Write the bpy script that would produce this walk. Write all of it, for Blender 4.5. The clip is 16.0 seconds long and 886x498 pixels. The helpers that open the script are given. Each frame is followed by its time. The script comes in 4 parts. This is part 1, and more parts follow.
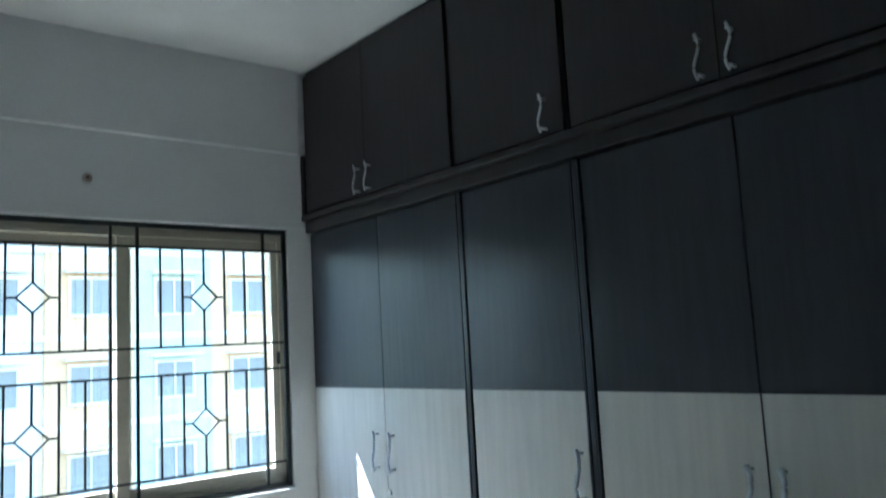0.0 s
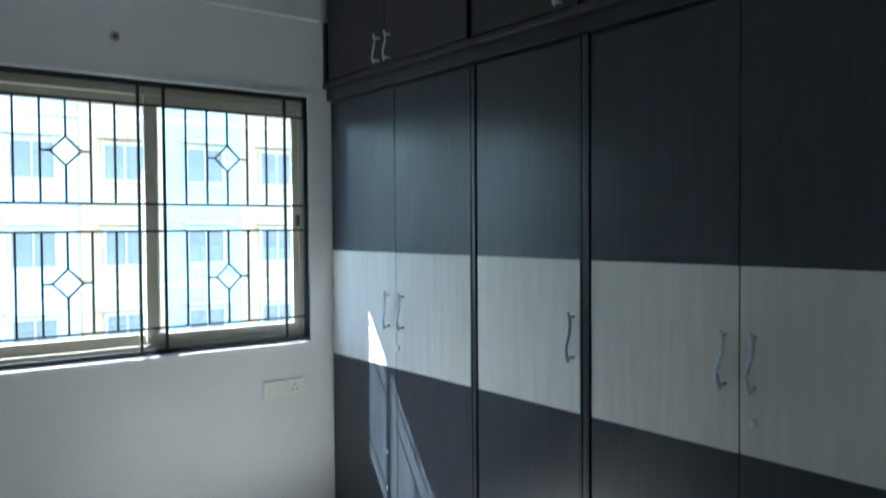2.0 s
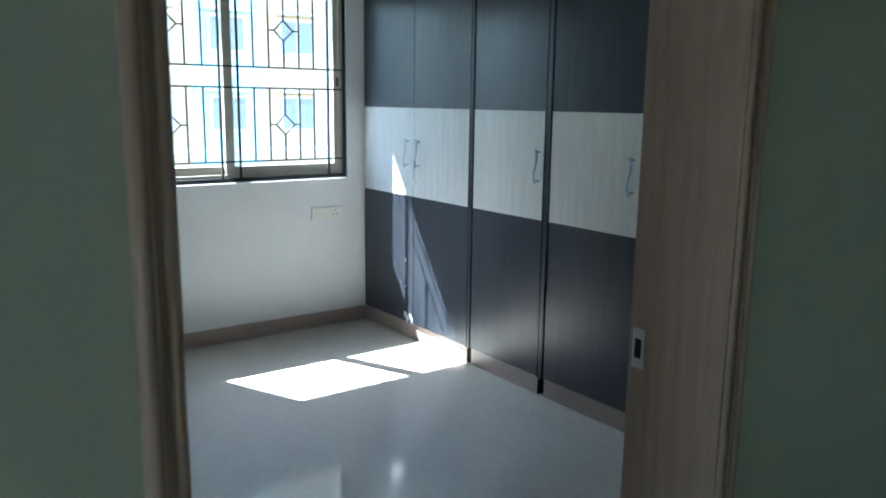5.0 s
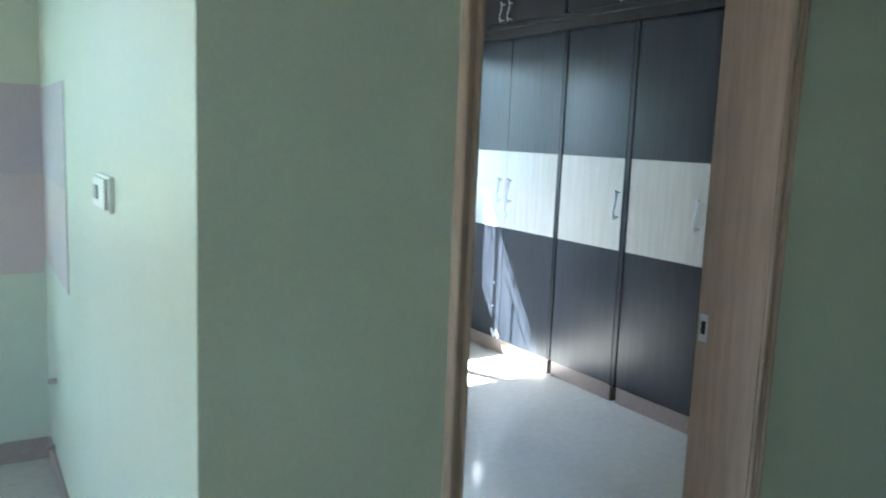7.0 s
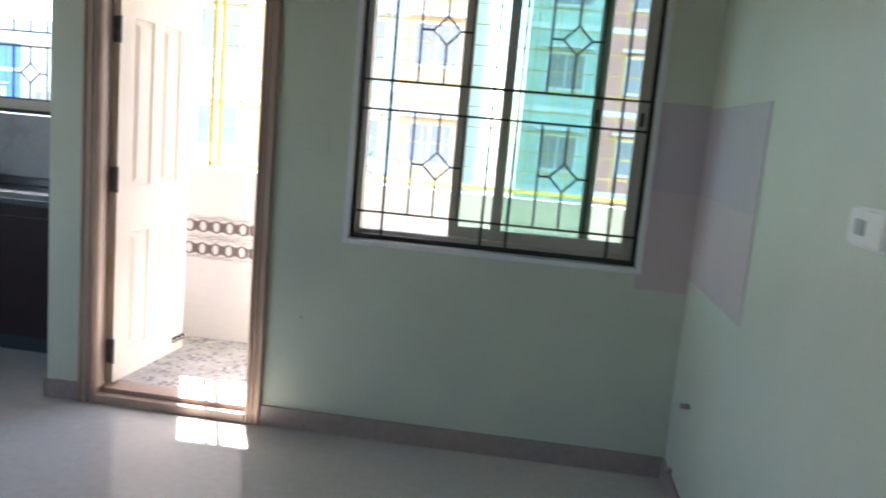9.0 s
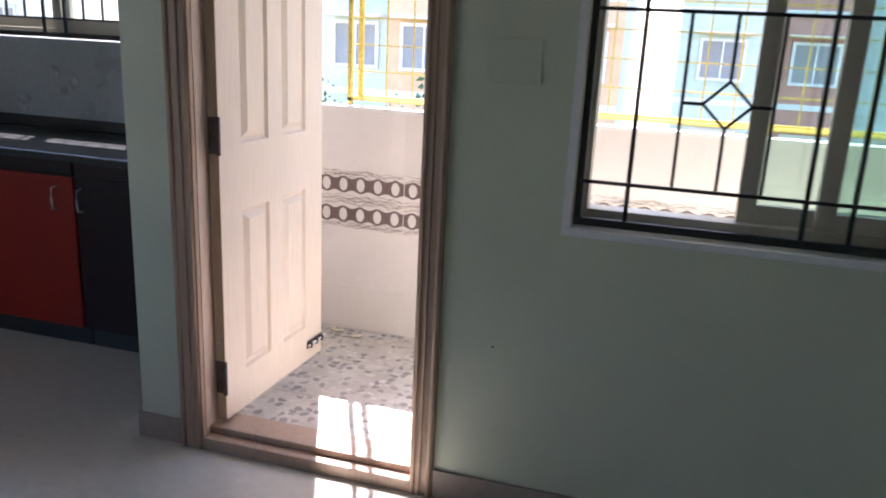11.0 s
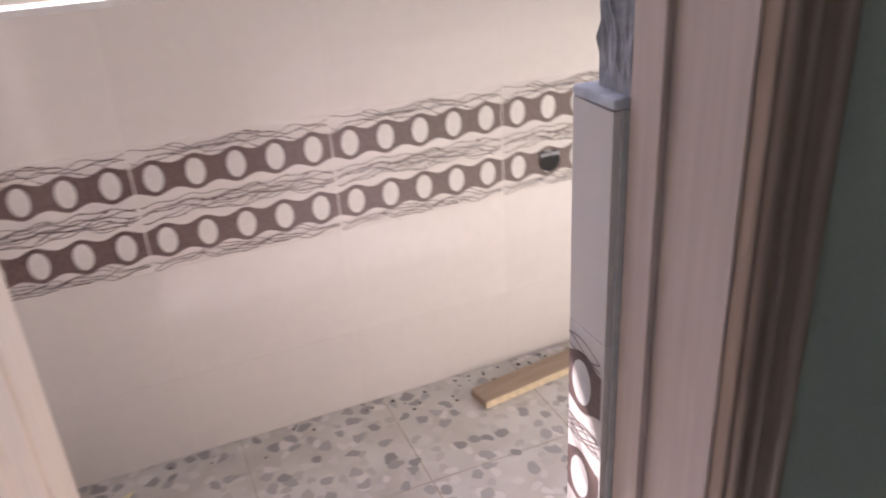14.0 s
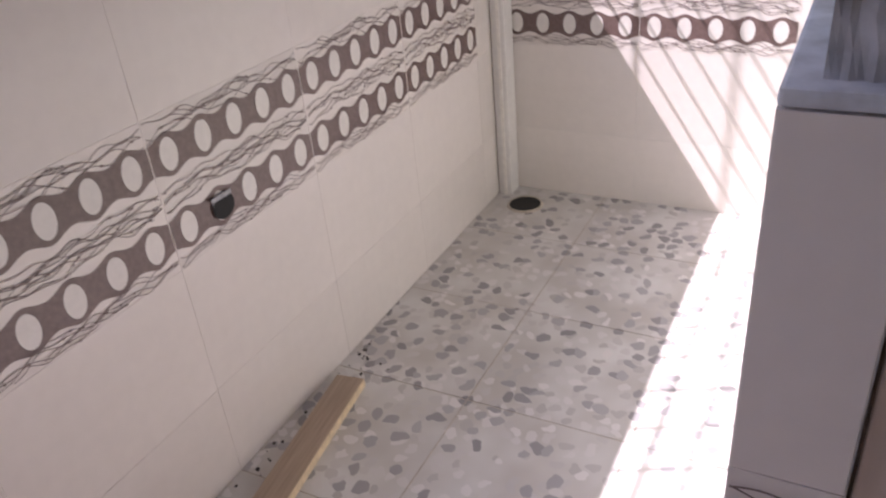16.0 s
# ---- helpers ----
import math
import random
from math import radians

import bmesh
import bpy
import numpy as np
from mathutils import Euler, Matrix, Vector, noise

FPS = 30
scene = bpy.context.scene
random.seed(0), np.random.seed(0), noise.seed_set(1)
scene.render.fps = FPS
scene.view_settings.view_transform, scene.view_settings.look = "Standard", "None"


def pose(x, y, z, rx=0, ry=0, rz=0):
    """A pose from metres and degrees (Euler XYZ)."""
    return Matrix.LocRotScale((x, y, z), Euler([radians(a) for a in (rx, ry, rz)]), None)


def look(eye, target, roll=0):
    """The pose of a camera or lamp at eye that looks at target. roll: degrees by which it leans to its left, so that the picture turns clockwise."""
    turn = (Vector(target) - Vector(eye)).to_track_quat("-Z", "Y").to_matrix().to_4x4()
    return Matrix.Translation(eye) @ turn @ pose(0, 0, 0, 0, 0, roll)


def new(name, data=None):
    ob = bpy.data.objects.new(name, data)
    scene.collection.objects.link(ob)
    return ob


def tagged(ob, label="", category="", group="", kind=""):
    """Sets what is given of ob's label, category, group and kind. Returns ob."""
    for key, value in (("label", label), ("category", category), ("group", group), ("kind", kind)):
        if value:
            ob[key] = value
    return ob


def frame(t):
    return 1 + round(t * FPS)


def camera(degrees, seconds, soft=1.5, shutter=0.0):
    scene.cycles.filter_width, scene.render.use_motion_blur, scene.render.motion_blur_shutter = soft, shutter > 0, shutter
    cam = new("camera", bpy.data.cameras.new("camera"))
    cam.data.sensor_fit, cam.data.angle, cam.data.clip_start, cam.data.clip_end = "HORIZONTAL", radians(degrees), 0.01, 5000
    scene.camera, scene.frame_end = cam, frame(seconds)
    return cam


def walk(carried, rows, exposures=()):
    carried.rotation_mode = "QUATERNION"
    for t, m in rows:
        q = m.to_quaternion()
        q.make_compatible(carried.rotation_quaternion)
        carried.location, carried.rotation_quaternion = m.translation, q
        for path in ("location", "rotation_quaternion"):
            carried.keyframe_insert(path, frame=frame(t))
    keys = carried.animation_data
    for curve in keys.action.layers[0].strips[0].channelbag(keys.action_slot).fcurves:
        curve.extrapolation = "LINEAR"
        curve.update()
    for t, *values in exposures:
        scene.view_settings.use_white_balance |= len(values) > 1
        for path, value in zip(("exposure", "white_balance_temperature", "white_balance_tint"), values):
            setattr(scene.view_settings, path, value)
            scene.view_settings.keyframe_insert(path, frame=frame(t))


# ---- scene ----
cam = camera(59.0, 16.0, soft=1.9, shutter=0.4)
PATH = [
    (0, (0.415, 0.029, 1.611), (1.681, 1.558, 1.854), -3.1),
    (0.5, (0.401, 0.027, 1.639), (1.651, 1.533, 2.049), -3.3),
    (1, (0.378, 0.017, 1.635), (1.616, 1.517, 2.101), -2.9),
    (1.5, (0.374, -0.006, 1.582), (1.633, 1.532, 1.805), -1.4),
    (2, (0.394, -0.115, 1.552), (1.604, 1.476, 1.497), -0.4),
    (2.5, (0.385, -0.245, 1.52), (1.529, 1.382, 1.309), 0.8),
    (3, (0.259, -0.422, 1.491), (1.39, 1.198, 1.184), 1.1),
    (3.5, (0.135, -0.568, 1.472), (1.307, 1.01, 1.103), 0.5),
    (4, (0.02, -0.758, 1.463), (1.189, 0.819, 1.079), 0.3),
    (4.5, (-0.11, -0.949, 1.473), (1.042, 0.641, 1.093), 0.6),
    (4.7, (-0.167, -0.998, 1.474), (0.99, 0.59, 1.099), 0.8),
    (7, (-0.841, -1.549, 1.518), (0.202, 0.134, 1.235), 2.3),
    (7.5, (-1.040, -1.602, 1.516), (-0.188, 0.186, 1.235), 2.9),
    (8, (-1.245, -1.601, 1.531), (-0.695, 0.298, 1.229), 3.3),
    (8.2, (-1.216, -1.595, 1.505), (-0.832, 0.347, 1.211), 4.0),
    (8.5, (-1.194, -1.459, 1.486), (-1.057, 0.514, 1.186), 4.6),
    (9, (-1.25, -1.205, 1.482), (-1.608, 2.12, 0.965), 5.1),
    (9.5, (-1.372, -0.953, 1.462), (-1.701, 0.996, 1.158), 5.5),
    (10, (-1.553, -0.679, 1.429), (-1.906, 1.263, 1.107), 4.9),
    (10.2, (-1.589, -0.532, 1.471), (-2.009, 1.388, 1.1), 4.3),
    (12.3, (-2.297, 0.893, 1.334), (-2.854, 2.713, 0.721), 2.1),
    (12.5, (-2.353, 0.959, 1.291), (-2.863, 2.800, 0.697), 0.7),
    (13, (-2.549, 1.281, 1.252), (-2.763, 3.164, 0.613), 0.3),
    (13.5, (-2.744, 1.525, 1.254), (-2.648, 3.388, 0.532), 0.2),
    (14, (-2.956, 1.812, 1.294), (-2.301, 3.487, 0.419), -3.7),
    (14.5, (-3.040, 2.140, 1.289), (-1.969, 3.509, 0.298), -3.0),
    (15, (-2.981, 2.377, 1.243), (-1.668, 3.444, 0.177), -8.1),
    (15.5, (-2.950, 2.471, 1.228), (-1.465, 3.259, 0.145), -6.4),
    (16, (-2.967, 2.464, 1.236), (-1.463, 3.323, 0.236), -5.7),
]
EXPOSURES = [(0.0, 3.4, 5400, 5), (2.5, 3.5, 5350, 5), (4.5, 3.55, 5300, 5), (7.0, 4.75, 5450, 7), (8.5, 4.15, 5750, 15), (9.0, 3.4, 5950, 18), (10.2, 2.65, 6150, 22), (12.3, 2.6, 6150, 28), (13.5, 2.2, 6150, 30), (14.0, 1.85, 6150, 30), (14.5, 1.55, 6150, 33), (15.0, 1.6, 6050, 32), (15.5, 1.45, 6000, 32), (16.0, 1.05, 6000, 32)]
walk(cam, [(t, look(eye, target, roll)) for t, eye, target, roll in PATH], EXPOSURES)

# ---- world, sun and large lights ----
world = bpy.data.worlds.new("world")
scene.world = world
world.use_nodes = True
wn = world.node_tree.nodes
sky = wn.new("ShaderNodeTexSky")
sky.sky_type = "NISHITA"
sky.sun_disc = False
sky.sun_elevation, sky.sun_rotation = radians(53.8), radians(-24)
world.node_tree.links.new(sky.outputs[0], wn["Background"].inputs[0])
wn["Background"].inputs[1].default_value = 0.15
SUN_DIR = Vector((0.45, -1.0, -1.5))
sun = new("sun", bpy.data.lights.new("sun", "SUN"))
sun.data.energy, sun.data.angle, sun.data.color = 5.0, radians(0.5), (1.0, 0.95, 0.87)
sun.matrix_world = look((0, 0, 20), Vector((0, 0, 20)) + SUN_DIR)


# ---- materials ----
def material(name, color, rough=0.6, metal=0.0, grain=None, amount=0.12, bump=0.0, scale=(1, 1, 1), stain=0.08, coat=0.0, spec=0.5):
    """A surface with fine grain of the given size (per metre), larger stains and a slight relief."""
    m = bpy.data.materials.new(name)
    m.use_nodes = True
    nt = m.node_tree
    b = nt.nodes["Principled BSDF"]
    b.inputs["Roughness"].default_value, b.inputs["Metallic"].default_value = rough, metal
    b.inputs["Coat Weight"].default_value, b.inputs["Specular IOR Level"].default_value = coat, spec
    co = nt.nodes.new("ShaderNodeTexCoord")
    mp = nt.nodes.new("ShaderNodeMapping")
    mp.inputs["Scale"].default_value = scale
    nt.links.new(co.outputs["Object"], mp.inputs[0])
    fine, broad = nt.nodes.new("ShaderNodeTexNoise"), nt.nodes.new("ShaderNodeTexNoise")
    fine.inputs["Scale"].default_value, fine.inputs["Detail"].default_value = grain or 60, 6
    broad.inputs["Scale"].default_value, broad.inputs["Detail"].default_value = 1.7, 4
    nt.links.new(mp.outputs[0], fine.inputs["Vector"])
    nt.links.new(co.outputs["Object"], broad.inputs["Vector"])
    last = None
    for tex, k in ((fine, amount), (broad, stain)):
        mix = nt.nodes.new("ShaderNodeMix")
        mix.data_type, mix.blend_type = "RGBA", "MULTIPLY"
        mix.inputs[0].default_value = 1.0
        rng = nt.nodes.new("ShaderNodeMapRange")
        rng.inputs[1].default_value, rng.inputs[2].default_value = 0.3, 0.7
        rng.inputs[3].default_value, rng.inputs[4].default_value = 1 - k, 1 + k
        nt.links.new(tex.outputs[0], rng.inputs[0])
        if last:
            nt.links.new(last, mix.inputs[6])
        else:
            mix.inputs[6].default_value = (*color, 1)
        nt.links.new(rng.outputs[0], mix.inputs[7])
        last = mix.outputs[2]
    nt.links.new(last, b.inputs["Base Color"])
    rr = nt.nodes.new("ShaderNodeMapRange")
    rr.inputs[3].default_value, rr.inputs[4].default_value = max(rough - 0.08, 0.02), min(rough + 0.08, 1)
    nt.links.new(broad.outputs[0], rr.inputs[0])
    nt.links.new(rr.outputs[0], b.inputs["Roughness"])
    if bump:
        bp = nt.nodes.new("ShaderNodeBump")
        bp.inputs["Strength"].default_value, bp.inputs["Distance"].default_value = bump, 0.004
        nt.links.new(fine.outputs[0], bp.inputs["Height"])
        nt.links.new(bp.outputs[0], b.inputs["Normal"])
    return m


def glass(name, tint, gloss=0.08):
    m = bpy.data.materials.new(name)
    m.use_nodes = True
    nt = m.node_tree
    out = nt.nodes["Material Output"]
    nt.nodes.remove(nt.nodes["Principled BSDF"])
    tr, gl, mix = nt.nodes.new("ShaderNodeBsdfTransparent"), nt.nodes.new("ShaderNodeBsdfGlossy"), nt.nodes.new("ShaderNodeMixShader")
    tr.inputs[0].default_value = (*tint, 1)
    gl.inputs["Roughness"].default_value = 0.02
    mix.inputs[0].default_value = gloss
    nt.links.new(tr.outputs[0], mix.inputs[1])
    nt.links.new(gl.outputs[0], mix.inputs[2])
    nt.links.new(mix.outputs[0], out.inputs[0])
    return m


def pebble_tile(name):
    """Glazed floor tile printed with grey pebbles of mixed sizes."""
    m = bpy.data.materials.new(name)
    m.use_nodes = True
    nt = m.node_tree
    b = nt.nodes["Principled BSDF"]
    b.inputs["Roughness"].default_value = 0.22
    geo, info = nt.nodes.new("ShaderNodeNewGeometry"), nt.nodes.new("ShaderNodeObjectInfo")
    warp = nt.nodes.new("ShaderNodeTexNoise")
    warp.inputs["Scale"].default_value = 20
    add = nt.nodes.new("ShaderNodeVectorMath")
    add.operation = "MULTIPLY_ADD"
    add.inputs[1].default_value = (0.05, 0.05, 0)
    nt.links.new(geo.outputs["Position"], warp.inputs["Vector"])
    nt.links.new(warp.outputs[1], add.inputs[0])
    nt.links.new(geo.outputs["Position"], add.inputs[2])
    last = None
    base = nt.nodes.new("ShaderNodeTexNoise")
    base.inputs["Scale"].default_value = 6
    nt.links.new(geo.outputs["Position"], base.inputs["Vector"])
    ramp0 = nt.nodes.new("ShaderNodeValToRGB")
    ramp0.color_ramp.elements[0].position, ramp0.color_ramp.elements[1].position = 0.35, 0.7
    ramp0.color_ramp.elements[0].color, ramp0.color_ramp.elements[1].color = (0.55, 0.515, 0.48, 1), (0.70, 0.68, 0.655, 1)
    nt.links.new(base.outputs[0], ramp0.inputs[0])
    last = ramp0.outputs[0]
    for scale, share, dark, edge in ((30, 0.66, (0.50, 0.475, 0.455, 1), 0.36), (24, 0.36, (0.31, 0.295, 0.295, 1), 0.35)):
        cell, rim = nt.nodes.new("ShaderNodeTexVoronoi"), nt.nodes.new("ShaderNodeTexVoronoi")
        cell.voronoi_dimensions = rim.voronoi_dimensions = "2D"
        rim.feature = "F1"
        for v in (cell, rim):
            v.inputs["Scale"].default_value = scale
            v.inputs["Randomness"].default_value = 0.85
            nt.links.new(add.outputs[0], v.inputs["Vector"])
        inside, picked, both = nt.nodes.new("ShaderNodeMapRange"), nt.nodes.new("ShaderNodeMath"), nt.nodes.new("ShaderNodeMath")
        inside.inputs[1].default_value, inside.inputs[2].default_value = edge + 0.05, edge
        nt.links.new(rim.outputs["Distance"], inside.inputs[0])
        sep = nt.nodes.new("ShaderNodeSeparateColor")
        nt.links.new(cell.outputs["Color"], sep.inputs[0])
        picked.operation, both.operation = "LESS_THAN", "MULTIPLY"
        picked.inputs[1].default_value = share
        nt.links.new(sep.outputs[0], picked.inputs[0])
        nt.links.new(inside.outputs[0], both.inputs[0])
        nt.links.new(picked.outputs[0], both.inputs[1])
        tone = nt.nodes.new("ShaderNodeMix")
        tone.data_type = "RGBA"
        tone.inputs[6].default_value, tone.inputs[7].default_value = dark, (dark[0] * 1.5, dark[1] * 1.5, dark[2] * 1.52, 1)
        nt.links.new(sep.outputs[1], tone.inputs[0])
        mix = nt.nodes.new("ShaderNodeMix")
        mix.data_type = "RGBA"
        nt.links.new(both.outputs[0], mix.inputs[0])
        nt.links.new(last, mix.inputs[6])
        nt.links.new(tone.outputs[2], mix.inputs[7])
        last = mix.outputs[2]
    nt.links.new(last, b.inputs["Base Color"])
    return m


def polished_floor(name):
    m = material(name, (0.58, 0.555, 0.495), 0.08, grain=25, amount=0.05, stain=0.05)
    return m


WHITE_WALL = material("white_wall_paint", (0.74, 0.75, 0.76), 0.75, grain=180, amount=0.03, bump=0.12, stain=0.04)
GREEN_WALL = material("pale_green_wall_paint", (0.59, 0.63, 0.505), 0.40, grain=160, amount=0.03, bump=0.12, stain=0.05)
MAUVE = material("mauve_paint_patch", (0.50, 0.45, 0.475), 0.5, grain=120, amount=0.04, stain=0.08)
ROSE = material("rose_paint_patch", (0.57, 0.485, 0.465), 0.5, grain=120, amount=0.04, stain=0.08)
CEILING = material("ceiling_paint", (0.80, 0.81, 0.81), 0.8, grain=150, amount=0.02)
FLOOR = polished_floor("vitrified_floor")
SKIRT = material("brown_skirting_tile", (0.36, 0.29, 0.25), 0.35, grain=40, amount=0.08)
DARK_LAM = material("dark_laminate", (0.028, 0.034, 0.044), 0.33, grain=22, amount=0.22, bump=0.05, scale=(1, 2.2, 0.16), stain=0.15)
LOFT_LAM = material("loft_laminate", (0.022, 0.020, 0.022), 0.42, grain=22, amount=0.22, bump=0.05, scale=(1, 2.2, 0.16), stain=0.15)
LIGHT_LAM = material("pale_laminate", (0.62, 0.61, 0.575), 0.4, grain=16, amount=0.07, bump=0.05, scale=(1, 2.2, 0.16), stain=0.05)
DARK_EDGE = material("dark_edge_band", (0.014, 0.016, 0.02), 0.4)
CHROME = material("brushed_metal", (0.74, 0.75, 0.77), 0.3, 0.6, amount=0.05)
WRAP = material("plastic_wrapped_metal", (0.70, 0.76, 0.84), 0.3, 0.35, grain=220, amount=0.15, bump=0.4)
GRILLE = material("black_grille_paint", (0.012, 0.016, 0.018), 0.45, amount=0.2)
ALU = material("beige_aluminium", (0.56, 0.52, 0.43), 0.4, 0.1, amount=0.05)
DOOR_PAINT = material("cream_door_paint", (0.78, 0.68, 0.57), 0.42, grain=26, amount=0.05, bump=0.05, scale=(4, 4, 0.3), stain=0.06)
DOOR_EDGE = material("raw_door_edge", (0.52, 0.40, 0.28), 0.6, grain=40, amount=0.12, scale=(1, 1, 0.2))
FRAME_WOOD = material("brown_door_frame", (0.46, 0.33, 0.25), 0.42, grain=18, amount=0.10, bump=0.05, scale=(5, 5, 0.3), stain=0.08)
HINGE = material("tarnished_hinge_steel", (0.10, 0.09, 0.09), 0.45, 0.7, amount=0.3)
SWITCH = material("switch_plastic", (0.80, 0.80, 0.76), 0.35, amount=0.03)
ROCKER = material("grey_switch_rocker", (0.38, 0.38, 0.37), 0.4, amount=0.05)
# near-black for flat faces: paints the shade inside holes that have no depth
BLACK = material("painted_hole_shade", (0.02, 0.02, 0.02), 0.8)
TILE = material("cream_wall_tile", (0.80, 0.74, 0.695), 0.16, grain=30, amount=0.02, stain=0.03)
GROUT = material("grout", (0.88, 0.84, 0.79), 0.85, amount=0.08)


def vary(m, low, high):
    """Lets each piece take its own slight shade of the material."""
    nt = m.node_tree
    b = nt.nodes["Principled BSDF"]
    info, rng, mix = nt.nodes.new("ShaderNodeObjectInfo"), nt.nodes.new("ShaderNodeMapRange"), nt.nodes.new("ShaderNodeMix")
    mix.data_type, mix.blend_type = "RGBA", "MULTIPLY"
    mix.inputs[0].default_value = 1.0
    rng.inputs[3].default_value, rng.inputs[4].default_value = low, high
    nt.links.new(info.outputs["Random"], rng.inputs[0])
    nt.links.new(b.inputs["Base Color"].links[0].from_socket, mix.inputs[6])
    nt.links.new(rng.outputs[0], mix.inputs[7])
    nt.links.new(mix.outputs[2], b.inputs["Base Color"])


vary(TILE, 0.95, 1.02)
FLOOR_GROUT = material("dirty_floor_grout", (0.46, 0.40, 0.33), 0.9, grain=40, amount=0.25, stain=0.2)
DECOR = material("brown_tile_print", (0.17, 0.115, 0.105), 0.3, grain=90, amount=0.18)
OVAL = material("oval_tile_print", (0.76, 0.72, 0.68), 0.2, amount=0.04)
VINE = material("twig_tile_print", (0.19, 0.14, 0.13), 0.35, amount=0.1)
PEBBLE = pebble_tile("pebble_print_tile")
ROUGH = material("rough_cement_plaster", (0.42, 0.42, 0.44), 0.9, grain=28, amount=0.45, bump=1.0, stain=0.25)
LEDGE = material("smeared_plaster", (0.60, 0.62, 0.66), 0.8, grain=35, amount=0.25, bump=0.6)
YELLOW = material("yellow_grille_paint", (0.62, 0.48, 0.10), 0.5, grain=70, amount=0.25)
PLANK = material("bare_plank", (0.40, 0.30, 0.22), 0.6, grain=30, amount=0.15, scale=(0.3, 5, 5), bump=0.1)
PLANK_EDGE = material("split_plank_edge", (0.74, 0.60, 0.40), 0.7, amount=0.15)
DRY_LEAF = material("dry_leaf", (0.82, 0.76, 0.56), 0.7, amount=0.2)
KITCHEN_WALL = material("grey_kitchen_wall_tile", (0.40, 0.43, 0.45), 0.3, grain=40, amount=0.06, stain=0.12)
DIRT = material("floor_dirt", (0.06, 0.05, 0.045), 0.9)
RED_LAM = material("red_laminate", (0.33, 0.024, 0.014), 0.4, amount=0.06, spec=0.3)
WINE_LAM = material("dark_wine_laminate", (0.022, 0.010, 0.012), 0.42, amount=0.15, spec=0.25)
GRANITE = material("black_granite", (0.05, 0.053, 0.056), 0.2, grain=260, amount=0.5, stain=0.3)
PVC = material("white_pipe_casing", (0.78, 0.75, 0.72), 0.4, amount=0.04)
GLASS_CLEAR = glass("clear_glass", (0.92, 0.96, 0.95))
GLASS_GREEN = glass("green_tinted_glass", (0.74, 0.85, 0.82), 0.06)
B_WHITE = material("facade_white", (0.85, 0.82, 0.75), 0.85, grain=8, amount=0.05)
B_ORANGE = material("facade_orange", (0.78, 0.52, 0.30), 0.85, grain=8, amount=0.05)
B_GREEN = material("facade_green", (0.62, 0.70, 0.58), 0.85, grain=8, amount=0.05)
B_YELLOW = material("facade_yellow", (0.80, 0.62, 0.18), 0.85, grain=8, amount=0.05)
B_BLUE = material("facade_blue", (0.16, 0.30, 0.48), 0.8, grain=8, amount=0.05)
B_PANE = material("far_window_glass", (0.36, 0.35, 0.33), 0.6, amount=0.35, spec=0.2)
B_SALMON = material("facade_salmon", (0.58, 0.30, 0.22), 0.85, grain=8, amount=0.06)
GROUND = material("dry_ground", (0.34, 0.30, 0.24), 0.95, grain=3, amount=0.25)
BARK = material("bark", (0.14, 0.10, 0.07), 0.9, amount=0.3)
LEAFY = material("leaves", (0.07, 0.16, 0.045), 0.6, grain=5, amount=0.4)


# ---- mesh helpers ----
def add_box(bm, x0, x1, y0, y1, z0, z1, bevel=0.0, turn=None):
    made = bmesh.ops.create_cube(bm, size=1.0)["verts"]
    for v in made:
        v.co = Vector(((x0 + x1) / 2 + v.co.x * (x1 - x0), (y0 + y1) / 2 + v.co.y * (y1 - y0), (z0 + z1) / 2 + v.co.z * (z1 - z0)))
    if bevel:
        edges = list({e for v in made for e in v.link_edges})
        bmesh.ops.bevel(bm, geom=edges, offset=bevel, segments=2, profile=0.6, affect="EDGES")
    if turn:
        bmesh.ops.transform(bm, matrix=turn, verts=[v for v in made if v.is_valid])


def boxes(*specs, bevel=0.0):
    bm = bmesh.new()
    for s in specs:
        add_box(bm, *s, bevel=bevel)
    return bm


def to_mesh(name, bm, mat, smooth=False):
    me = bpy.data.meshes.new(name)
    bmesh.ops.recalc_face_normals(bm, faces=bm.faces)
    bm.to_mesh(me)
    bm.free()
    me.materials.append(mat)
    if smooth:
        for p in me.polygons:
            p.use_smooth = True
    return me


def part(name, bm, mat, parent=None, label="", smooth=False):
    ob = new(name, to_mesh(name, bm, mat, smooth))
    ob.parent = parent
    if label:
        ob["label"] = label
    return ob


def thing(name, label, category, group="", kind=""):
    return tagged(new(name), label, category, group, kind)


def structure(name, bm, mat, label, category):
    return tagged(part(name, bm, mat), label, category, kind="structure")


def tube(points, radius, sides=8):
    """A round rod through the points."""
    bm = bmesh.new()
    rings = []
    for i, p in enumerate(points):
        a, b = points[max(i - 1, 0)], points[min(i + 1, len(points) - 1)]
        q = (Vector(b) - Vector(a)).to_track_quat("Z", "Y")
        rings.append([bm.verts.new(Vector(p) + q @ Vector((radius * math.cos(2 * math.pi * k / sides), radius * math.sin(2 * math.pi * k / sides), 0))) for k in range(sides)])
    for r, s in zip(rings, rings[1:]):
        for k in range(sides):
            bm.faces.new((r[k], r[(k + 1) % sides], s[(k + 1) % sides], s[k]))
    bm.faces.new(rings[0][::-1])
    bm.faces.new(rings[-1])
    return bm


def rod(a, b, half=0.005):
    """A square bar from a to b."""
    return tube([a, b], half * 1.3, 4)


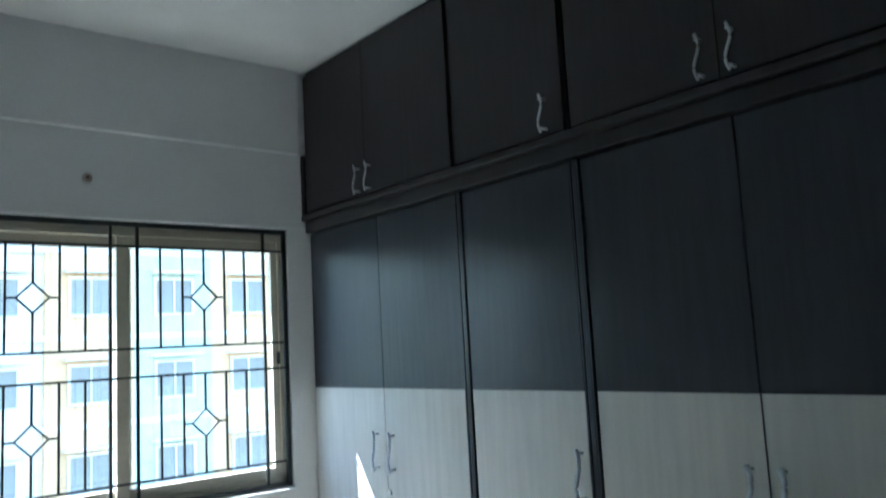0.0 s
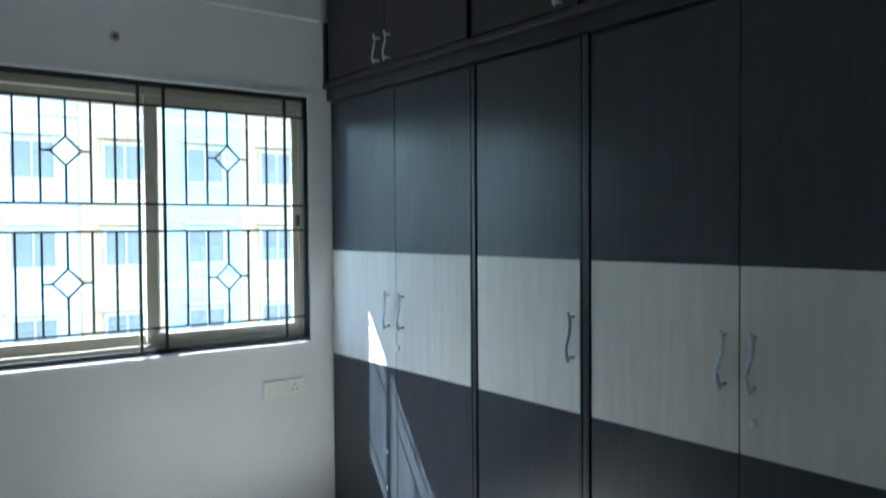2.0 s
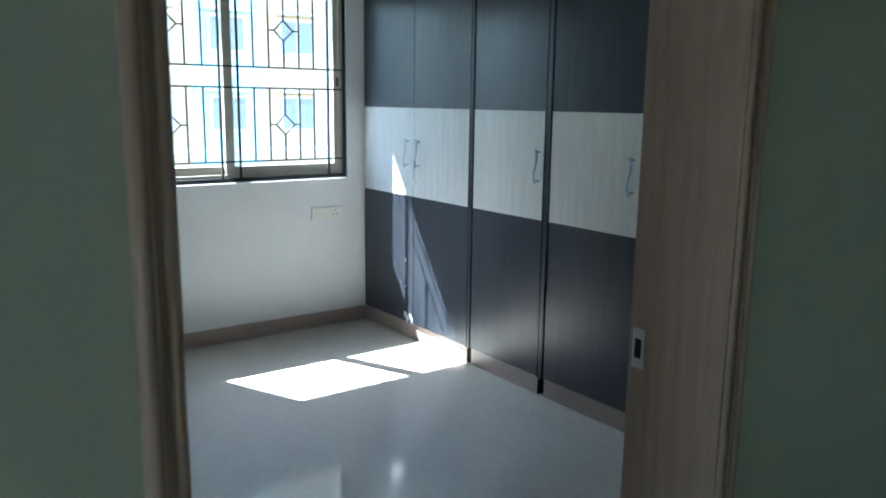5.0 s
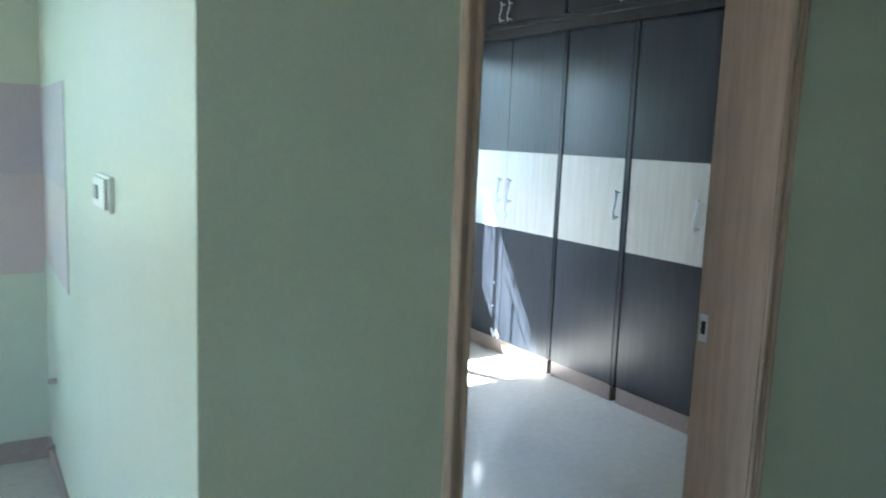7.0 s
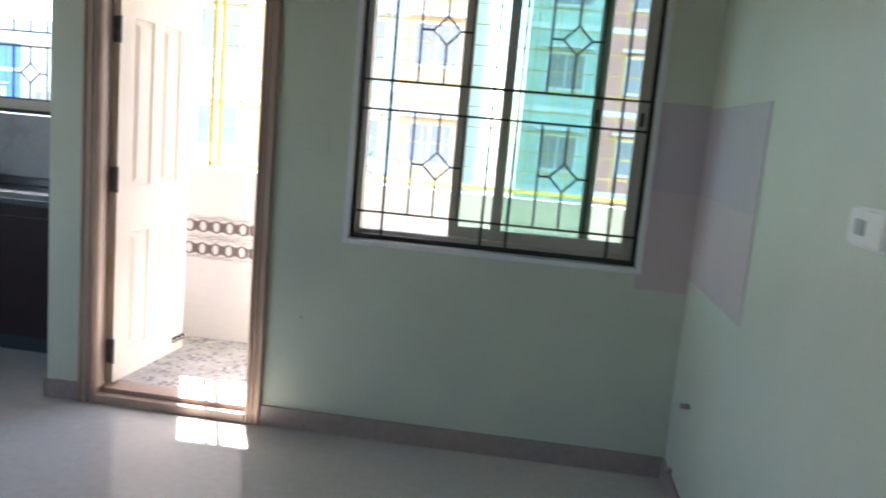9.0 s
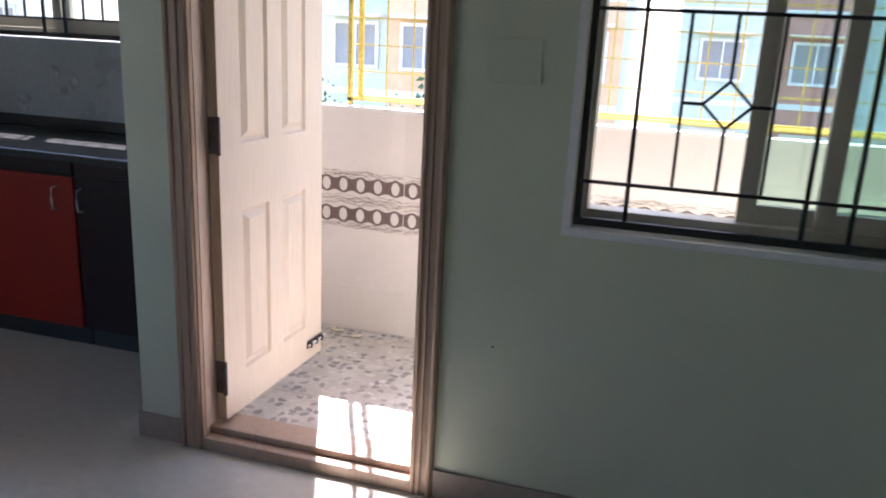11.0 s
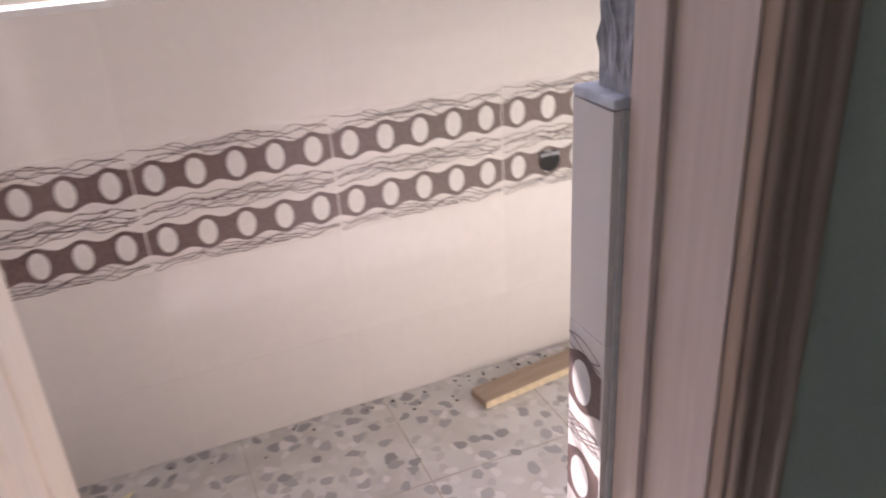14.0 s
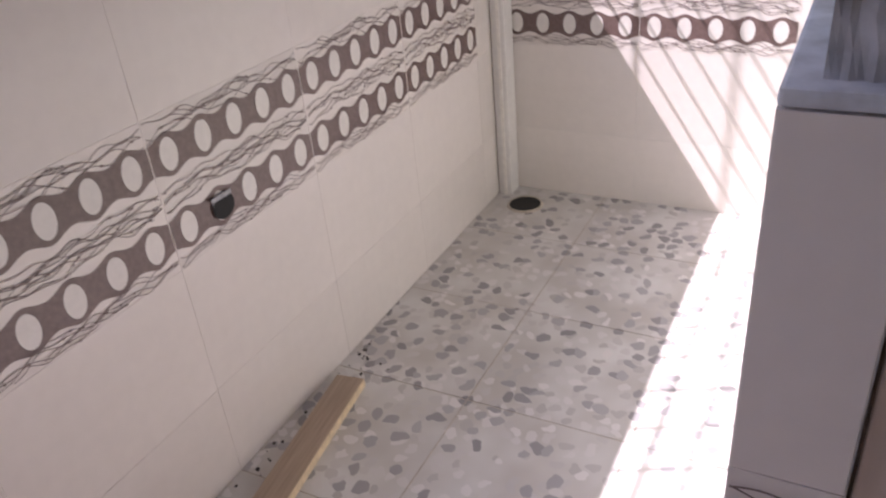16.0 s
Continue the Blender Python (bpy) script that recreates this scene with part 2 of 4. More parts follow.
# ---- plan ----
CEIL = 3.03
BED_Y, WARD_X, PART_X = 3.47, 2.39, -0.535     # window wall, wardrobe face, partition face
DOOR_Y0, DOOR_Y1 = -0.335, -0.15               # wall with the bedroom door
HALL_Y0, HALL_Y1 = 2.27, 2.47                  # wall with the balcony door
BAL_Y, PAR_Z, END_X = 3.51, 1.10, -0.625       # balcony parapet, its height, its end wall


def wall_with_holes(name, x0, x1, y0, y1, z0, z1, holes, mat, label):
    """A wall along x with openings (xa, xb, za, zb) right through it."""
    bm = bmesh.new()
    xs = sorted({x0, x1, *[h[0] for h in holes], *[h[1] for h in holes]})
    for a, b in zip(xs, xs[1:]):
        zs = [(h[2], h[3]) for h in holes if h[0] <= a and h[1] >= b]
        low = z0
        for za, zb in sorted(zs):
            if za > low:
                add_box(bm, a, b, y0, y1, low, za)
            low = zb
        if low < z1:
            add_box(bm, a, b, y0, y1, low, z1)
    bmesh.ops.remove_doubles(bm, verts=bm.verts, dist=0.0005)
    return structure(name, bm, mat, label, "wall")


structure("floor", boxes((-6.5, 3.0, -6.2, 3.66, -0.15, 0.0)), FLOOR, "polished pale beige vitrified floor, bare and glossy", "floor")
structure("ceiling", boxes((-6.5, 3.0, -4.6, BED_Y + 0.15, CEIL, CEIL + 0.15)), CEILING, "plain white painted flat ceiling", "ceiling")
wall_with_holes("wall_bedroom_window", PART_X + 0.12, 3.0, BED_Y, BED_Y + 0.15, 0, CEIL, [(0.71, 2.268, 0.975, 2.222)], WHITE_WALL, "white painted wall round the barred bedroom window")
structure("wall_bedroom_beam", boxes((PART_X + 0.12, 2.33, BED_Y - 0.035, BED_Y, 2.6, CEIL), bevel=0.004), WHITE_WALL, "white painted beam over the bedroom window", "beam")
structure("wall_bedroom_back", boxes((2.39, 3.0, DOOR_Y1, 0.5, 0, CEIL), (2.99, 3.05, DOOR_Y1, BED_Y, 0, CEIL)), WHITE_WALL, "plain white painted bedroom wall", "wall")
structure("wall_partition", boxes((PART_X, PART_X + 0.06, DOOR_Y1, HALL_Y1, 0, CEIL)), GREEN_WALL, "pale green painted partition wall with a switch plate", "wall")
structure("wall_bedroom_partition", boxes((PART_X + 0.062, PART_X + 0.12, DOOR_Y1, BED_Y, 0, CEIL)), WHITE_WALL, "white painted bedroom side of the partition", "wall")
wall_with_holes("wall_bedroom_door", PART_X, 3.0, DOOR_Y0, DOOR_Y1, 0, CEIL, [(-0.070, 0.908, 0, 2.128)], GREEN_WALL, "pale green painted wall round the bedroom doorway")
wall_with_holes("wall_hall_window", -3.525, PART_X, HALL_Y0, HALL_Y1, 0, CEIL, [(-3.344, -2.454, 0, 2.146), (-2.064, -0.768, 0.94, 2.25)], GREEN_WALL, "pale green painted wall with barred window and balcony doorway")
structure("wall_kitchen_partition", boxes((-3.59, -3.566, HALL_Y1 + 0.001, 3.62, 0, CEIL)), WHITE_WALL, "plain white wall between kitchen and balcony", "wall")
wall_with_holes("wall_kitchen", -6.5, -3.565, 3.42, 3.57, 0, CEIL, [(-5.7, -3.95, 1.33, 2.25)], KITCHEN_WALL, "grey kitchen wall with barred window and patched holes")
# the opening is out of view, added to let skylight onto the partition
structure("wall_hall_west", boxes((-6.5, -6.38, -4.6, -1.5, 0, CEIL), (-6.5, -6.38, 0.3, 3.42, 0, CEIL), (-6.5, -6.38, -1.5, 0.3, 0, 0.9), (-6.5, -6.38, -1.5, 0.3, 2.25, CEIL)), GREEN_WALL, "plain pale green hall wall with an unseen opening added for daylight", "wall")
structure("wall_hall_south", boxes((-6.38, 3.0, -4.6, -4.48, 0, CEIL)), GREEN_WALL, "plain pale green hall wall", "wall")
# unseen walls, added to keep west daylight off the bedroom door wall
structure("wall_hall_shade", boxes((-0.2, 2.88, -2.25, -2.13, 0, CEIL), (-0.2, -0.08, -4.48, -2.25, 0, CEIL)), GREEN_WALL, "plain pale green unseen wall added to shade the bedroom door wall", "wall")
structure("wall_hall_east", boxes((2.88, 3.0, -4.48, DOOR_Y0, 0, CEIL)), GREEN_WALL, "plain pale green hall wall", "wall")

# balcony shell
structure("wall_balcony_parapet", boxes((-3.565, END_X + 0.14, BAL_Y + 0.001, BAL_Y + 0.06, 0, PAR_Z - 0.012)), GROUT, "tiled balcony parapet wall", "wall")
structure("wall_balcony_coping", boxes((-3.565, END_X + 0.14, BAL_Y - 0.006, BAL_Y + 0.066, PAR_Z - 0.012, PAR_Z + 0.004), bevel=0.003), PVC, "white plastered coping of the balcony parapet", "coping")
structure("wall_balcony_end", boxes((END_X + 0.001, END_X + 0.14, HALL_Y1, BAL_Y + 0.012, 0, 2.62)), PVC, "white plastered balcony end wall", "wall")
structure("balcony_ceiling", boxes((-3.68, END_X + 0.3, HALL_Y1, BAL_Y + 0.22, 2.62, 2.9)), CEILING, "white painted balcony slab overhead", "ceiling")
structure("window_sunshade_kitchen", boxes((-6.0, -3.7, 3.57, 3.95, 2.3, 2.37)), CEILING, "white concrete sunshade over the kitchen window", "sunshade")
structure("window_sunshade", boxes((0.3, 2.7, BED_Y + 0.15, BED_Y + 0.38, 2.27, 2.34)), CEILING, "white concrete sunshade over the bedroom window", "sunshade")


def skirting(name, *specs):
    return structure(name, boxes(*specs, bevel=0.002), SKIRT, "brown glazed skirting tile along the wall foot", "skirting")


skirting("baseboard_bedroom", (PART_X + 0.12, WARD_X + 0.02, BED_Y - 0.012, BED_Y - 0.001, 0, 0.095))
skirting("baseboard_hall", (-2.428, PART_X - 0.01, HALL_Y0 - 0.012, HALL_Y0 - 0.001, 0, 0.1))
skirting("baseboard_partition", (PART_X - 0.012, PART_X - 0.001, DOOR_Y0, HALL_Y0 - 0.012, 0, 0.1))
skirting("baseboard_pier", (-3.537, -3.362, HALL_Y0 - 0.012, HALL_Y0 - 0.001, 0, 0.095), (-3.537, -3.526, HALL_Y0, HALL_Y1, 0, 0.095))
skirting("baseboard_door_wall", (PART_X - 0.01, -0.071, DOOR_Y0 - 0.012, DOOR_Y0 - 0.001, 0, 0.1), (0.92, 2.88, DOOR_Y0 - 0.012, DOOR_Y0 - 0.001, 0, 0.1))


# ---- windows ----
def grille(x0, x1, z0, z1, y, bars, label, share=(0.079, 0.464, 0.537, 0.922)):
    """A welded window grille: two halves, each with two panels of upright bars round a diamond."""
    g = thing("window_grille", label, "grille", "window grilles")
    part("outer_frame", boxes((x0, x1, y - 0.008, y + 0.008, z0, z0 + 0.022), (x0, x1, y - 0.008, y + 0.008, z1 - 0.022, z1), (x0, x0 + 0.02, y - 0.008, y + 0.008, z0 + 0.022, z1 - 0.022), (x1 - 0.02, x1, y - 0.008, y + 0.008, z0 + 0.022, z1 - 0.022)), GRILLE, g)
    w, h = x1 - x0, z1 - z0
    rows = [z0 + h * f for f in (0.098, 0.454, 0.553, 0.912)]
    for z in rows:
        part("cross_bar", boxes((x0, x1, y - 0.012, y - 0.006, z - 0.005, z + 0.005)), GRILLE, g)
    cols = [x0 + w * f for f in share]
    for x in cols:
        part("upright_bar", boxes((x - 0.006, x + 0.006, y - 0.006, y + 0.006, z0 + 0.02, z1 - 0.02)), GRILLE, g)
    for xa, xb in ((cols[0], cols[1]), (cols[2], cols[3])):
        step = (xb - xa) / (bars + 1)
        for za, zb in ((rows[0], rows[1]), (rows[2], rows[3])):
            zc, r = (za + zb) / 2, 0.062
            for k in range(1, bars + 1):
                x = xa + step * k
                if k != (bars + 1) // 2:
                    part("thin_bar", boxes((x - 0.0045, x + 0.0045, y - 0.0045, y + 0.0045, za, zb)), GRILLE, g)
                    continue
                for a, b, c, d in ((x - 0.0045, x + 0.0045, za, zc - r), (x - 0.0045, x + 0.0045, zc + r, zb), (x - step, x - r, zc - 0.0045, zc + 0.0045), (x + r, x + step, zc - 0.0045, zc + 0.0045)):
                    part("thin_bar", boxes((a, b, y - 0.0045, y + 0.0045, c, d)), GRILLE, g)
                bm = bmesh.new()
                corner = ((r, 0), (0, r), (-r, 0), (0, -r))
                loops = [[bm.verts.new((x + cx * k, y + dy, zc + cz * k)) for cx, cz in corner] for k, dy in ((1.08, -0.005), (1.08, 0.005), (0.9, 0.005), (0.9, -0.005))]
                for p, q in zip(loops, loops[1:] + loops[:1]):
                    for n in range(4):
                        bm.faces.new((p[n], p[(n + 1) % 4], q[(n + 1) % 4], q[n]))
                part("diamond", bm, GRILLE, g)
    return g


def sash(win, xa, xb, za, zb, y, mat, stile=0.05):
    part("sash_frame", boxes((xa, xa + stile, y, y + 0.025, za, zb), (xb - stile, xb, y, y + 0.025, za, zb), (xa + stile, xb - stile, y, y + 0.025, za, za + stile), (xa + stile, xb - stile, y, y + 0.025, zb - stile, zb), bevel=0.003), ALU, win)
    pane = part("pane", boxes((xa + stile - 0.005, xb - stile + 0.005, y + 0.010, y + 0.014, za + stile - 0.005, zb - stile + 0.005)), mat, win)
    pane.visible_shadow = False
    part("latch", boxes((xb - 0.034, xb - 0.016, y - 0.012, y, (za + zb) / 2 - 0.03, (za + zb) / 2 + 0.03), bevel=0.003), HINGE, win)


def window(name, x0, x1, z0, z1, y, sashes, label):
    w = thing(name, label, "window", kind="structure")
    part("window_frame", boxes((x0, x0 + 0.035, y, y + 0.07, z0, z1), (x1 - 0.035, x1, y, y + 0.07, z0, z1), (x0 + 0.035, x1 - 0.035, y, y + 0.07, z0, z0 + 0.045), (x0 + 0.035, x1 - 0.035, y, y + 0.07, z1 - 0.06, z1), bevel=0.003), ALU, w)
    for xa, xb, dy, mat in sashes:
        sash(w, xa, xb, z0 + 0.045, z1 - 0.06, y + dy, mat)
    return w


window("window_1", 0.71, 2.268, 0.98, 2.218, BED_Y + 0.045, [(0.745, 1.54, 0.038, GLASS_CLEAR), (1.47, 2.25, 0.008, GLASS_CLEAR)], "two-panel beige aluminium sliding window, closed, with clear glass")
grille(0.715, 2.264, 0.985, 2.216, BED_Y + 0.018, 5, "black welded grille with diamonds inside the bedroom window")
window("window_2", -2.064, -0.768, 0.945, 2.25, HALL_Y0 + 0.07, [(-1.625, -0.978, 0.038, GLASS_GREEN), (-1.428, -0.785, 0.008, GLASS_GREEN)], "half-open beige aluminium sliding window with green glass")
grille(-2.061, -0.771, 0.95, 2.246, HALL_Y0 + 0.03, 3, "black welded grille with diamonds inside the hall window", (0.110, 0.463, 0.552, 0.899))
window("window_3", -5.7, -3.95, 1.335, 2.25, 3.46, [(-5.66, -4.78, 0.038, GLASS_CLEAR), (-4.86, -3.99, 0.008, GLASS_CLEAR)], "beige aluminium sliding window over the kitchen counter")
grille(-5.697, -3.953, 1.34, 2.245, 3.438, 5, "black welded grille with diamonds inside the kitchen window")
structure("window_sill_bedroom", boxes((0.70, 2.278, BED_Y - 0.016, BED_Y + 0.045, 0.962, 0.979), bevel=0.003), WHITE_WALL, "white plastered inner window sill", "sill")
structure("trim_bedroom_window", boxes((0.70, 2.37, BED_Y - 0.007, BED_Y - 0.001, 2.223, 2.243), bevel=0.002), WHITE_WALL, "white plaster band over the bedroom window", "trim")
structure("window_sill_hall", boxes((-2.088, -0.745, HALL_Y0 - 0.012, HALL_Y0 + 0.07, 0.922, 0.944), bevel=0.003), WHITE_WALL, "white plastered inner window sill", "sill")
structure("trim_hall_window", boxes((-2.088, -2.0645, HALL_Y0 - 0.008, HALL_Y0 - 0.001, 0.945, 2.26), (-0.7675, -0.745, HALL_Y0 - 0.008, HALL_Y0 - 0.001, 0.945, 2.26), bevel=0.002), WHITE_WALL, "white plaster bands beside the hall window", "trim")


# ---- wardrobe ----
def wavy_handle(x, y, z0, z1, mat, parent, thick=0.0075):
    """An S-shaped bar handle on two posts, standing off towards -x."""
    n = 16
    pts = [(x - 0.032, y + 0.010 * math.sin(2 * math.pi * k / n), z0 + (z1 - z0) * k / n) for k in range(n + 1)]
    bm = tube(pts, thick, 8)
    for z in (z0 + 0.014, z1 - 0.014):
        post = tube([(x - 0.032, y, z), (x, y, z)], 0.005, 8)
        me = bpy.data.meshes.new("post")
        post.to_mesh(me)
        post.free()
        bm.from_mesh(me)
        bpy.data.meshes.remove(me)
    return part("handle", bm, mat, parent, "wavy metal bar handle", smooth=True)


def lock(x, y, z, parent):
    bm = tube([(x + 0.002, y, z), (x - 0.008, y, z)], 0.012, 16)
    return part("lock", bm, CHROME, parent, "round chrome lock", smooth=False)


BAND0, BAND1, TOP, FOOT = 0.905, 1.438, 2.2, 0.1


def wardrobe_unit(y0, y1, doors, label):
    """A full-height unit; doors: (low y, high y, handle y or None, lock y or None)."""
    u = thing("wardrobe_unit", label, "wardrobe", "built-in wardrobe units")
    part("carcass", boxes((WARD_X + 0.02, 2.985, y0, y1, FOOT, TOP)), DARK_EDGE, u)
    part("plinth", boxes((WARD_X + 0.012, 2.985, y0, y1, 0.002, FOOT - 0.002)), SKIRT, u, "brown tiled plinth")
    for ya, yb, hy, ly in doors:
        d = part("door", boxes((WARD_X + 0.004, WARD_X + 0.019, ya, yb, FOOT + 0.004, TOP - 0.004)), DARK_EDGE, u, "dark laminate door with a pale band")
        for nm, za, zb, mat in (("lower_panel", FOOT + 0.005, BAND0, DARK_LAM), ("pale_panel", BAND0 + 0.001, BAND1, LIGHT_LAM), ("upper_panel", BAND1 + 0.001, TOP - 0.005, DARK_LAM)):
            part(nm, boxes((WARD_X, WARD_X + 0.0035, ya + 0.001, yb - 0.001, za, zb)), mat, d)
        if hy:
            wavy_handle(WARD_X, hy, 1.085, 1.255, WRAP, d)
        if ly:
            lock(WARD_X, ly, 1.0, d)
    return u


wardrobe_unit(2.327, 3.455, [(2.329, 2.866, 2.808, 2.852), (2.869, 3.453, 2.924, None)], "double-door wardrobe unit in dark laminate with a pale band")
wardrobe_unit(1.734, 2.286, [(1.736, 2.284, 1.764, None)], "single-door wardrobe unit in dark laminate with a pale band")
wardrobe_unit(0.5, 1.686, [(0.54, 1.130, 1.083, 1.087), (1.133, 1.684, 1.175, None)], "wide double-door wardrobe unit in dark laminate with pale band")
for ya, yb in ((2.2865, 2.3265), (1.6865, 1.7335)):
    post = thing("wardrobe_post", "narrow dark laminate post between the wardrobe units", "post", "wardrobe posts")
    for a, b, dx in ((ya + 0.003, ya + 0.011, 0.0), (ya + 0.0135, yb - 0.0135, 0.002), (yb - 0.011, yb - 0.003, 0.0)):
        part("strip", boxes((WARD_X - 0.006 + dx, WARD_X + 0.02, a, b, FOOT, TOP), bevel=0.0015), DARK_LAM, post)


def loft_unit(y0, y1, doors, label):
    x = WARD_X - 0.03
    u = thing("loft_cabinet", label, "cabinet", "loft cabinets over the wardrobe")
    part("carcass", boxes((x + 0.02, 2.985, y0, y1, 2.296, CEIL - 0.004)), DARK_EDGE, u)
    for ya, yb, hy in doors:
        d = part("door", boxes((x, x + 0.018, ya, yb, 2.3, CEIL - 0.03), bevel=0.0015), LOFT_LAM, u)
        wavy_handle(x, hy, 2.305, 2.437, CHROME, d, 0.0048)
    return u


loft_unit(2.30, 3.43, [(2.305, 2.898, 2.855), (2.901, 3.428, 2.944)], "double-door dark laminate loft cabinet under the ceiling")
loft_unit(1.712, 2.28, [(1.716, 2.276, 1.79)], "single-door dark laminate loft cabinet under the ceiling")
loft_unit(0.5, 1.69, [(0.52, 1.138, 1.09), (1.141, 1.686, 1.187)], "wide double-door dark laminate loft cabinet under the ceiling")
cornice = thing("wardrobe_cornice", "dark laminate ledge between wardrobe and loft cabinets", "ledge")
part("moulding", boxes((WARD_X - 0.045, 2.985, 0.5, 3.462, 2.262, 2.292), bevel=0.006), LOFT_LAM, cornice)
part("fascia", boxes((WARD_X - 0.022, 2.985, 0.5, 3.462, 2.204, 2.260), bevel=0.004), LOFT_LAM, cornice)
part("side_cheek", boxes((WARD_X - 0.04, 2.985, 3.434, 3.464, 2.294, 2.597), bevel=0.006), LOFT_LAM, cornice)

# ---- bedroom fittings ----
hook = thing("ceiling_hook_box", "small round brown fan hook box on the white wall", "wall hook")
part("rose", tube([(1.334, BED_Y - 0.001, 2.39), (1.334, BED_Y - 0.012, 2.39)], 0.02, 18), SKIRT, hook, smooth=False)
part("stub", tube([(1.334, BED_Y - 0.012, 2.39), (1.33, BED_Y - 0.03, 2.388)], 0.008, 10), HINGE, hook)
sock = thing("socket_plate", "white wall socket plate below the bedroom window", "socket")
part("plate", boxes((2.0, 2.225, BED_Y - 0.010, BED_Y - 0.001, 0.715, 0.795), bevel=0.003), SWITCH, sock)
for x in (2.03, 2.075):
    part("rocker", boxes((x, x + 0.03, BED_Y - 0.014, BED_Y - 0.0102, 0.735, 0.775), bevel=0.002), SWITCH, sock)
# pin holes are black discs, their inner shade painted on
for dx, dz in ((0, 0.018), (-0.012, -0.008), (0.012, -0.008)):
    part("pin_hole", tube([(2.17 + dx, BED_Y - 0.0103, 0.753 + dz), (2.17 + dx, BED_Y - 0.0115, 0.753 + dz)], 0.004, 10), BLACK, sock)


scuff = bmesh.new()
for k, (y, z, r) in enumerate(((2.955, 0.15, 0.020), (2.93, 0.13, 0.026), (2.90, 0.15, 0.016), (2.885, 0.12, 0.020), (2.955, 0.33, 0.009), (2.95, 0.50, 0.010))):
    scuff.faces.new([scuff.verts.new((WARD_X - 0.0006, y + r * (0.7 + 0.6 * noise.noise((a * 1.7, k * 2.3, 1))) * math.cos(a * math.pi / 6), z + r * (1.1 + 0.9 * noise.noise((a * 1.7, k * 2.3, 5))) * math.sin(a * math.pi / 6))) for a in range(12)])
tagged(part("peeling_film", scuff, WRAP), "torn scraps of clear protective film on the wardrobe door", "film", kind="stuff")

# ---- doors ----
def door_frame(name, x0, x1, y0, y1, top, width, label, left):
    """A moulded timber frame round an opening x0..x1 (clear width)."""
    f = thing(name, label, "door frame", kind="structure")
    for nm, xa, xb in (("left_jamb", x0 - left, x0), ("right_jamb", x1, x1 + width)):
        part(nm, boxes((xa, xb, y0, y1, 0, top), bevel=0.004), FRAME_WOOD, f)
    part("head", boxes((x0 - left, x1 + width, y0, y1, top + 0.001, top + width), bevel=0.004), FRAME_WOOD, f)
    # moulded beads round the front
    for k, (off, r) in enumerate(((0.012, 0.007), (0.034, 0.005), (width - 0.012, 0.008))):
        part("bead", tube([(x0 - off * left / width, y0 - 0.001, 0.002), (x0 - off * left / width, y0 - 0.001, top)], r, 8), FRAME_WOOD, f, smooth=True)
        part("bead", tube([(x1 + off, y0 - 0.001, 0.002), (x1 + off, y0 - 0.001, top)], r, 8), FRAME_WOOD, f, smooth=True)
    return f


bed_frame = door_frame("door_1", -0.028, 0.85, DOOR_Y0 - 0.012, DOOR_Y1 + 0.004, 2.07, 0.058, "light brown moulded timber frame of the bedroom doorway", 0.042)
part("strike_plate", boxes((0.8475, 0.8495, -0.183, -0.156, 1.0, 1.075), bevel=0.0008), CHROME, bed_frame, "worn steel strike plate")
# black plate paints the shade inside the strike hole
part("strike_hole", boxes((0.8462, 0.8474, -0.177, -0.163, 1.02, 1.056)), BLACK, bed_frame)
bal_frame = door_frame("door_2", -3.27, -2.507, HALL_Y0 - 0.014, 2.42, 2.07, 0.078, "moulded timber frame of the balcony doorway", 0.09)
part("threshold", boxes((-3.27, -2.507, HALL_Y0 - 0.014, 2.42, 0.0, 0.045), (-3.27, -2.507, HALL_Y0 + 0.03, 2.42, 0.045, 0.07), bevel=0.004), FRAME_WOOD, bal_frame, "stepped timber threshold")


LINING = material("cream_frame_lining", (0.70, 0.57, 0.49), 0.45, grain=18, amount=0.06, scale=(5, 5, 0.3))
for xa, xb in ((-3.2698, -3.2672), (-2.5098, -2.5072)):
    part("lining", boxes((xa, xb, HALL_Y0 + 0.005, 2.418, 0.072, 2.068)), LINING, bal_frame, "cream painted inner face")


part("stop", boxes((-2.519, -2.5102, 2.372, 2.4185, 0.072, 2.066), bevel=0.002), LINING, bal_frame, "cream painted door stop")


def raised_panel(xf, y0, y1, z0, z1):
    """A sunk and raised panel on the +x face of a leaf."""
    bm = bmesh.new()
    loops = []
    for inset, dx in ((0, 0.0), (0.008, -0.0115), (0.020, -0.0115), (0.040, 0.002)):
        loops.append([bm.verts.new((xf + dx, y, z)) for y, z in ((y0 + inset, z0 + inset), (y1 - inset, z0 + inset), (y1 - inset, z1 - inset), (y0 + inset, z1 - inset))])
    for a, b in zip(loops, loops[1:]):
        for k in range(4):
            bm.faces.new((a[k], a[(k + 1) % 4], b[(k + 1) % 4], b[k]))
    bm.faces.new(loops[-1])
    return bm


leaf = thing("door_leaf", "cream painted panelled balcony door standing open", "door")
LY0, LY1, LZ0, LZ1 = 0.0, 0.703, 0.085, 2.06
rails = [(LZ0, 0.235), (0.83, 1.06), (1.87, LZ1)]
stiles = [(LY0, 0.125), (0.30, 0.392), (0.567, LY1)]
bm = boxes((-0.036, -0.012, LY0 + 0.002, LY1 - 0.002, LZ0 + 0.002, LZ1 - 0.002))
for za, zb in rails:
    add_box(bm, -0.012, 0.0, LY0, LY1, za, zb)
for ya, yb in stiles:
    for za, zb in ((0.235, 0.83), (1.06, 1.87)):
        add_box(bm, -0.012, 0.0, ya, yb, za, zb)
part("slab", bm, DOOR_PAINT, leaf)
